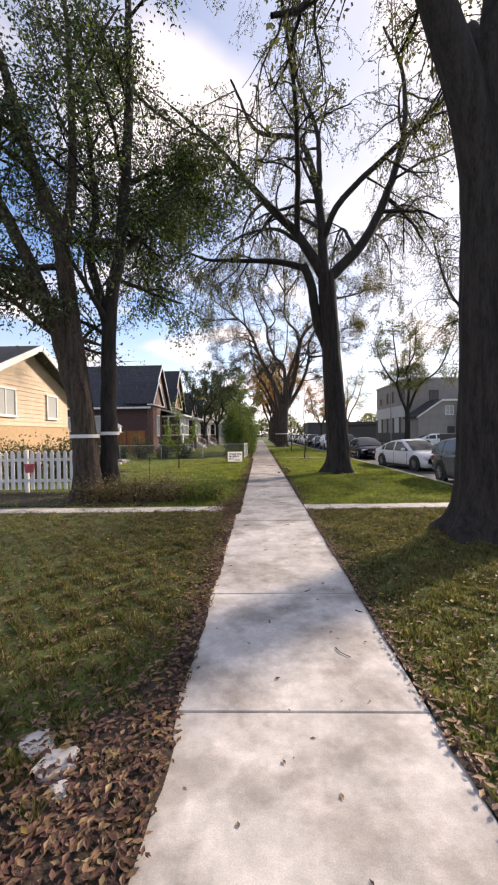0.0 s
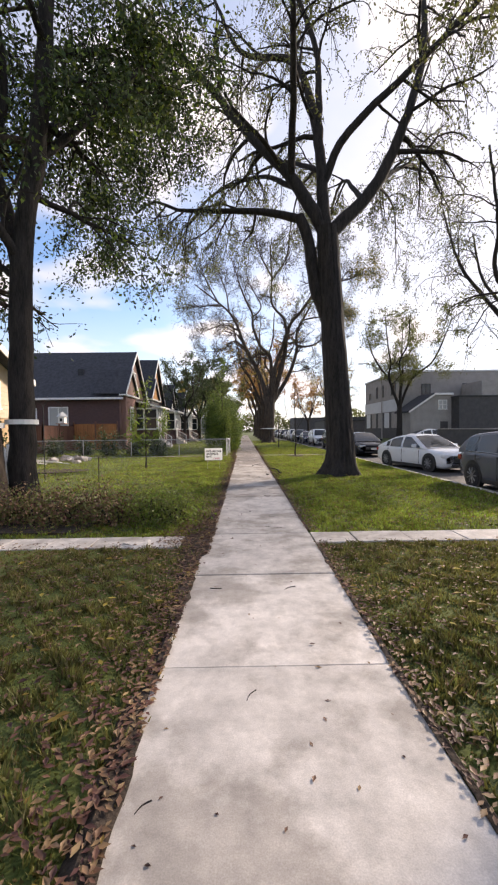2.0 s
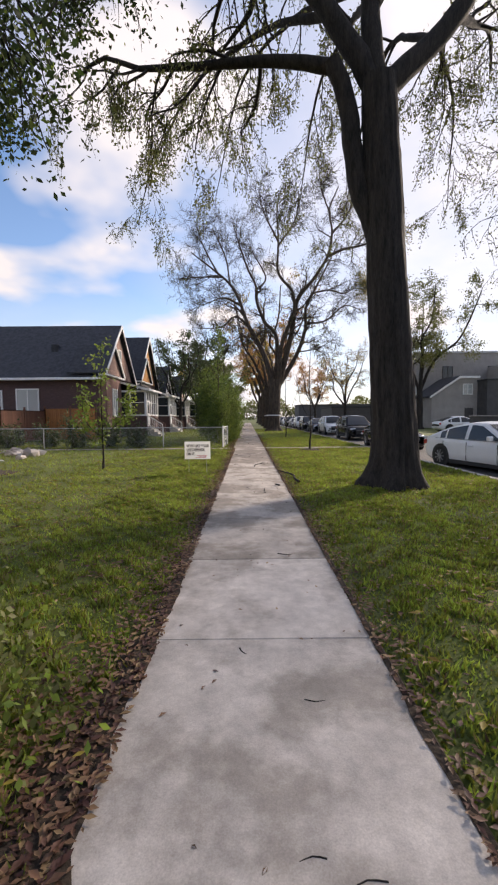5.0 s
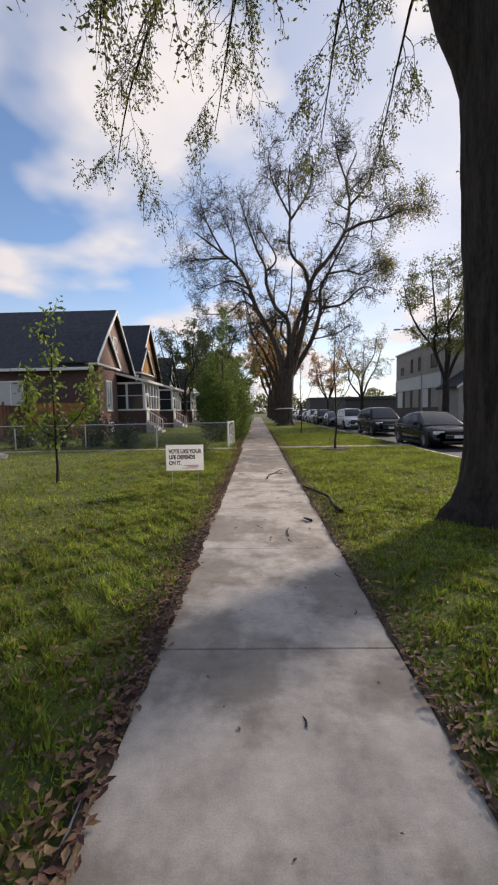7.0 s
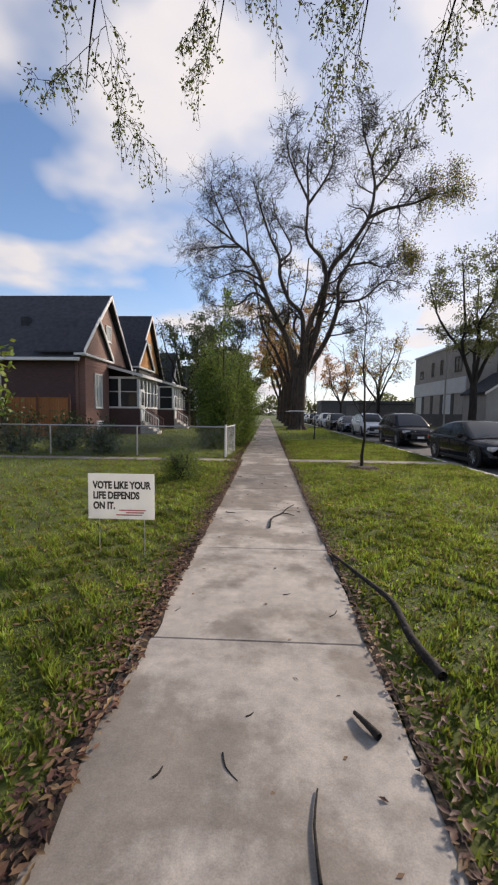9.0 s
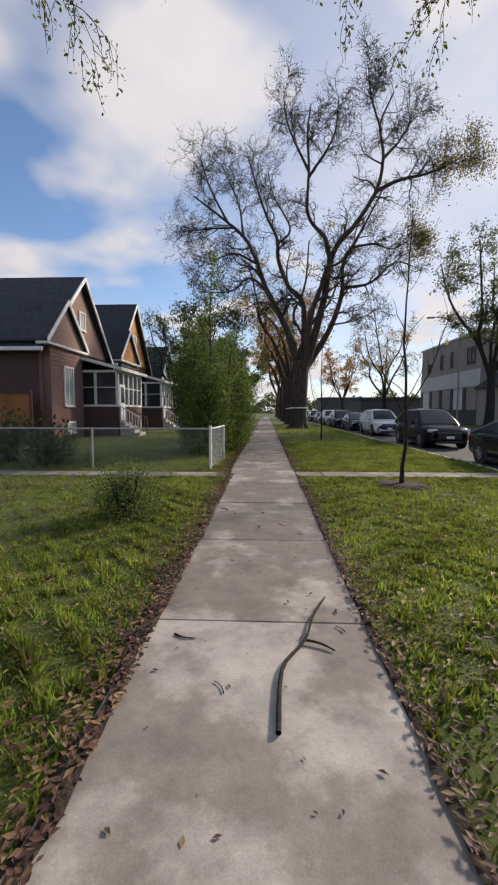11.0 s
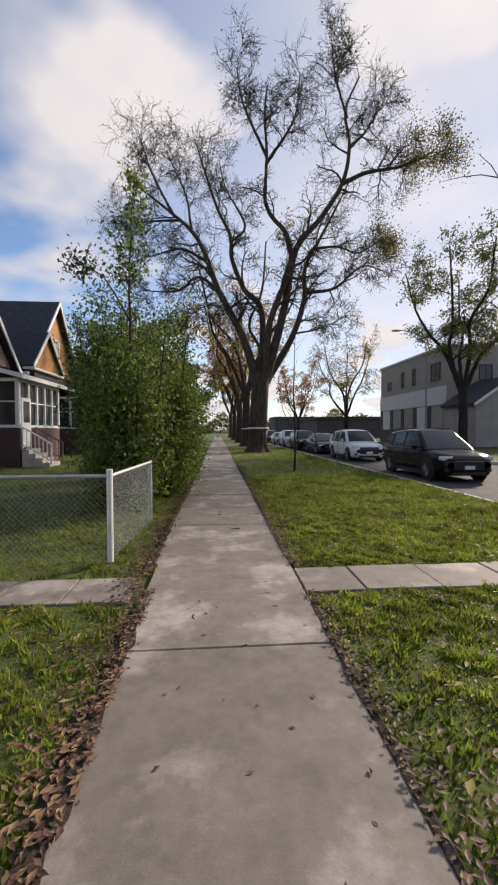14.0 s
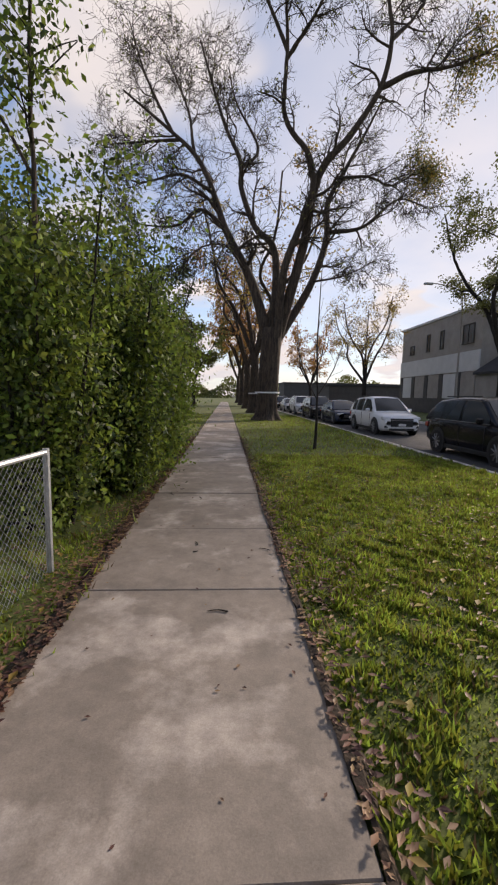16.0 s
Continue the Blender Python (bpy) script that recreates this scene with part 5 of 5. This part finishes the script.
# ---- across the street ----
def build_far_side():
    b = thing("commercial_building", "two-storey grey building with a pale band and dark bays", "building", (22.6, 62.4, 0))
    part("wall", box(0, 0, 0, 30, 16, 9.7), M_GREY, b)
    part("parapet", box(-.15, -.15, 9.7, 30.15, 16.15, 9.95, .03), M_PALE, b)
    part("band", box(-.12, -.0, 4.1, -.01, 16, 5.9), M_PALE, b, "pale sheet-metal band")
    for i in range(5):
        part("bay_panel", box(-.08, .5 + i * 3.1, .9, -.01, 2.7 + i * 3.1, 4.0), M_PALE if i % 3 == 1 else M_GREY, b)
        part("pilaster", box(-.14, 2.75 + i * 3.1, 0, -.01, 3.45 + i * 3.1, 4.05), M_DARK, b)
    part("base", box(-.16, 0, 0, -.005, 16, 1.6), M_DARK, b)
    for i, (y, w, h) in enumerate(((2.0, 1.6, 1.6), (6.6, .5, 1.7), (9.4, .5, 1.7), (13.2, .9, .9))):
        window(b, -.02, y, 6.7, w, h, "x", 1 if w > 1 else 0, M_GLASS, trim=M_DARK).matrix_basis = pose(-.02, y, 6.7, 0, 0, -90)
    for i in range(4):
        window(b, 4 + i * 6, -.02, 6.5, 1.2, 1.4, "-y", 1, M_GLASS, trim=M_DARK)
    a = thing("annex", "grey lean-to building with sloping roof and dark flat wing", "building", (22.3, 57.4, 0))
    part("wall", prism([(0, 0), (5.5, 0), (5.5, 6.0), (3.2, 6.0), (0, 3.85)], "y", 0, 4.9), M_GREY, a)
    part("roof", prism([(-.35, 3.65), (3.2, 6.03), (3.2, 6.25), (-.35, 3.87)], "y", -.3, 4.9), M_ROOF, a)
    part("flat_roof", box(3.2, -.3, 6.03, 5.6, 4.9, 6.22, .02), M_ROOF, a)
    part("bargeboard", prism([(-.35, 3.55), (3.2, 5.93), (5.6, 5.93), (5.6, 6.2), (3.2, 6.2), (-.35, 3.8)], "y", -.37, -.3), M_WHITE, a)
    window(a, 4.3, -.03, 4.1, 1.0, 1.1, "-y", 1, cross=1)
    part("door", box(4.0, -.06, 0, 5.0, .0, 2.4), M_DARK, a)
    part("dark_wing", box(5.5, -2, 0, 24, 4.8, 5.5), M_DARK, a)
    part("wing_coping", box(5.4, -2.1, 5.5, 24, 4.8, 5.7, .02), M_TRIM, a)
    part("upper_box", box(9, -1, 5.7, 16, 4, 7.7), M_GREY, a)
    w = thing("boundary_wall", "low dark boundary wall across the street", "wall", (18.5, 16, 0))
    part("wall", box(0, 0, 0, .25, 26, 1.4), M_DARK, w)
    part("coping", box(-.05, -.05, 1.4, .3, 26.05, 1.48, .01), M_GREY, w)
    s = thing("street_lamp", "tall grey street lamp with a curved arm", "street lamp", (19.5, 60.5, 0))
    part("pole", rod((0, 0, 0), (0, 0, 9.0), .10, 10, .06), M_GREY, s)
    pts = [Vector((-2.6 * (1 - math.cos(a)), 0, 9.0 + 1.7 * math.sin(a))) for a in [i * .157 for i in range(11)]]
    for p, q in zip(pts, pts[1:]):
        part("arm", rod(p, q, .045, 8), M_GREY, s)
    part("lamp_head", box(-3.3, -.14, 10.58, -2.55, .14, 10.74, .04), M_PALE, s)
    for i, (x, y, w2, d, h, m) in enumerate(((18, 150, 70, 12, 5.5, M_DARK), (-60, 190, 44, 14, 7, M_GREY), (20, 104, 22, 14, 3.6, M_DARK), (-40, 130, 24, 12, 6, M_DARK), (-34, -40, 20, 14, 6, M_BEIGE), (20, -30, 26, 40, 8, M_GREY), (20, 5, 20, 9, 6, M_GREY))):
        k = thing("distant_building", "plain low building in the distance", "building", (x, y, 0))
        part("wall", box(0, 0, 0, w2, d, h), m, k)
        part("roof", box(-.3, -.3, h, w2 + .3, d + .3, h + .3, .05), M_ROOF, k)
    v = thing("far_woods", "far line of autumn trees", "trees", (0, 260, 0))
    rng = np.random.default_rng(77)
    n = 26000
    x = rng.uniform(-220, 220, n)
    top = 9 + 3.5 * np.sin(x * .11) + 2.5 * np.sin(x * .37 + 1)
    z = rng.random(n) ** .8 * top
    p = np.stack([x, rng.normal(0, 5, n), z], 1)
    q = leaf_quads(rng, p, 1.1, 1.3)
    sheet("foliage", q, np.arange(len(q)).reshape(-1, 4), M_LEAF, "", "", v)
build_far_side()

# ---- small things ----
def build_small():
    s = thing("yard_sign", "white cardboard yard sign on wire legs in the grass", "sign", (-1.2, 19.55, 0))
    part("board", box(-.35, -.006, .36, .35, .006, .84, .002), M_SIGN, s)
    for x in (-.24, .24):
        part("wire_leg", rod((x, .012, -.08), (x, .012, .5), .005, 6), M_STEEL, s)
    for i, text in enumerate(("VOTE LIKE YOUR", "LIFE DEPENDS", "ON IT.")):
        cu = bpy.data.curves.new("lettering", "FONT")
        cu.body, cu.size, cu.extrude, cu.offset = text, .098, .0008, .0042
        t = new("lettering", cu); t.parent = s
        t.matrix_basis = pose(-.295, -.0085, .685 - i * .108, 90, 0, 0)
        t.scale = (.80, 1.05, 1)
        cu.materials.append(M_TRIM)
    for i, (a, b) in enumerate(((-.02, .26), (.05, .24), (-.05, .22))):
        part("print_bar", box(a, -.0085, .45 - i * .025, b, -.006, .462 - i * .025), M_RED_PRINT, s)
    st = thing("garden_stake", "thin wooden stake standing in the lawn", "stake", (-4.1, 14.9, 0))
    part("stake", rod((0, 0, -.1), (.01, 0, .85), .014, 6), M_BARK_TAN, st)
    pt = thing("flower_pot", "red plastic pot hung on the picket fence", "pot", (-6.9, 11.93, .62))
    part("pot", rod((0, 0, 0), (0, 0, .26), .11, 14, .15), M_RED_PRINT, pt)
    part("soil", rod((0, 0, .2), (0, 0, .25), .125, 14), M_SOIL, pt)
    bn = thing("garden_bin", "dark plastic bin beside the board fence", "bin", (-12.6, 31.2, 0))
    part("body", rod((0, 0, 0), (0, 0, .85), .24, 4, .3), M_TRIM, bn)
    part("lid", rod((0, 0, .85), (0, 0, .93), .33, 4, .26), M_TRIM, bn)
    # bands round the trunks
    def band(x, y, z, r, n="trunk_band"):
        bm = bmesh.new()
        bmesh.ops.create_cone(bm, cap_ends=False, segments=20, radius1=r, radius2=r, depth=.09, matrix=Matrix.Translation((x, y, z)))
        ob = part(n, bm, M_WHITE)
        m = ob.modifiers.new("thick", "SOLIDIFY"); m.thickness = .012
        tagged(ob, "pale insect band wrapped round a trunk", "tree band")
    band(-4.67, 10.7, 1.68, .375); band(-4.2, 11.2, 1.75, .29); band(3.05, 53.0, 1.7, .76); band(2.95, 64, 1.7, .47)
    # fallen branches
    def stick(pts, r, label="dark fallen branch on the ground"):
        w = Wood()
        line = smooth_line(pts, .08)
        w.tube(line, [r * (1 - .6 * i / len(line)) for i in range(len(line))], 7)
        tagged(raw("fallen_branch", [tuple(p) for p in w.v], w.f, M_BARK, smooth=True), label, "branch")
    stick([(1.31, 17.65, .03), (1.26, 18.0, .05), (1.29, 18.48, .05), (1.2, 18.85, .05), (1.0, 19.6, .03)], .032)
    stick([(.84, 17.21, .02), (.80, 17.28, .026), (.76, 17.36, .02)], .02)
    stick([(.50, 16.62, .01), (.50, 16.8, .012), (.53, 16.95, .01)], .007)
    stick([(.36, 20.6, .012), (.38, 20.95, .012), (.42, 21.12, .014), (.55, 21.34, .016), (.63, 21.62, .02), (.76, 21.95, .008)], .014)
    stick([(.55, 21.34, .016), (.64, 21.31, .014), (.72, 21.25, .006)], .009)
    r = random.Random(6)
    for i in range(46):
        x, y, a, l = r.uniform(-.4, .95), r.uniform(1, 34), r.uniform(0, 6.28), r.uniform(.04, .16)
        stick([(x, y, .003), (x + math.cos(a) * l * .5, y + math.sin(a) * l * .5, .004), (x + math.cos(a + .25) * l, y + math.sin(a + .25) * l, .002)], r.uniform(.003, .007), "small dry twig on the concrete")
    # mulch ring round the young tree
    bm = bmesh.new()
    bmesh.ops.create_cone(bm, cap_ends=True, segments=24, radius1=.62, radius2=.35, depth=.09, matrix=Matrix.Translation((2.98, 26.9, -0.01)))
    for q in bm.verts:
        q.co += Vector((r.gauss(0, .04), r.gauss(0, .04), 0))
    tagged(part("mulch_ring", bm, M_SOIL), "brown mulch ring round a young tree", "mulch", kind="structure")
    # double shepherd's crook with hanging feeders
    h = thing("garden_hook", "thin dark double garden hook with hanging pale bird feeders", "garden hook", (-6.4, 16.5, 0))
    part("pole", rod((0, 0, -.1), (0, 0, 2.3), .014, 8), M_TRIM, h)
    for s in (-1, 1):
        arc = [Vector((s * .3 * (1 - math.cos(a)), 0, 2.3 + .28 * math.sin(a))) for a in [k * .314 for k in range(11)]]
        for p, q in zip(arc, arc[1:]):
            part("crook", rod(p, q, .01, 6), M_TRIM, h)
        part("hanger", rod((s * .6, 0, 2.3), (s * .6, 0, 2.17), .005, 5), M_TRIM, h)
        fd = part("feeder", box(s * .6 - .10, -.10, 1.83, s * .6 + .10, .10, 2.05, .015), M_WHITE, h, "pale painted bird feeder box")
        part("feeder_roof", rod((s * .6, 0, 2.05), (s * .6, 0, 2.19), .19, 4, .03), M_PALE, fd)
        part("feeder_opening", box(s * .6 - .04, -.106, 1.89, s * .6 + .04, -.101, 1.99), M_TRIM, fd)
        part("feeder_tray", box(s * .6 - .15, -.15, 1.805, s * .6 + .15, .15, 1.83, .008), M_STUCCO, fd)
    # rubble and old boards at the garden's edge
    for k in range(26):
        a, b, e = r.uniform(-11.2, -8.2), r.uniform(23.5, 26.5), r.uniform(.12, .34)
        bm = bmesh.new()
        bmesh.ops.create_icosphere(bm, subdivisions=1, radius=e, matrix=Matrix.Translation((a, b, e * .25)) @ Matrix.Diagonal((1, .8, .55, 1)))
        for q in bm.verts:
            q.co += Vector((r.gauss(0, e * .14), r.gauss(0, e * .14), r.gauss(0, e * .1)))
        tagged(part("stone", bm, M_CONCRETE if k % 3 else M_GREY), "pale rough stone heaped beside the garden bed", "stone", "stones of the garden heap")
    for x, y, a, l, up in ((-9.2, 21.6, 35, 2.6, 10), (-10.2, 22.6, -20, 2.2, 4), (-9.8, 23.0, 12, 1.9, 3)):
        ob = part("old_board", box(-l / 2, -.07, 0, l / 2, .07, .035, .005), M_WHITE)
        ob.matrix_basis = pose(x, y, .06 + l / 2 * math.sin(radians(up)), 0, up, a)
        tagged(ob, "weathered white board lying on the garden heap", "board")
    bed = [(-7.4 + 1.1 * math.cos(k * .52) * (1 + .15 * math.sin(k * 2.3)), 19.6 + .9 * math.sin(k * .52)) for k in range(12)]
    tagged(part("soil_patch", prism(bed, "z", -.06, .014), M_SOIL), "bare brown soil patch in the lawn", "soil", kind="structure")
build_small()
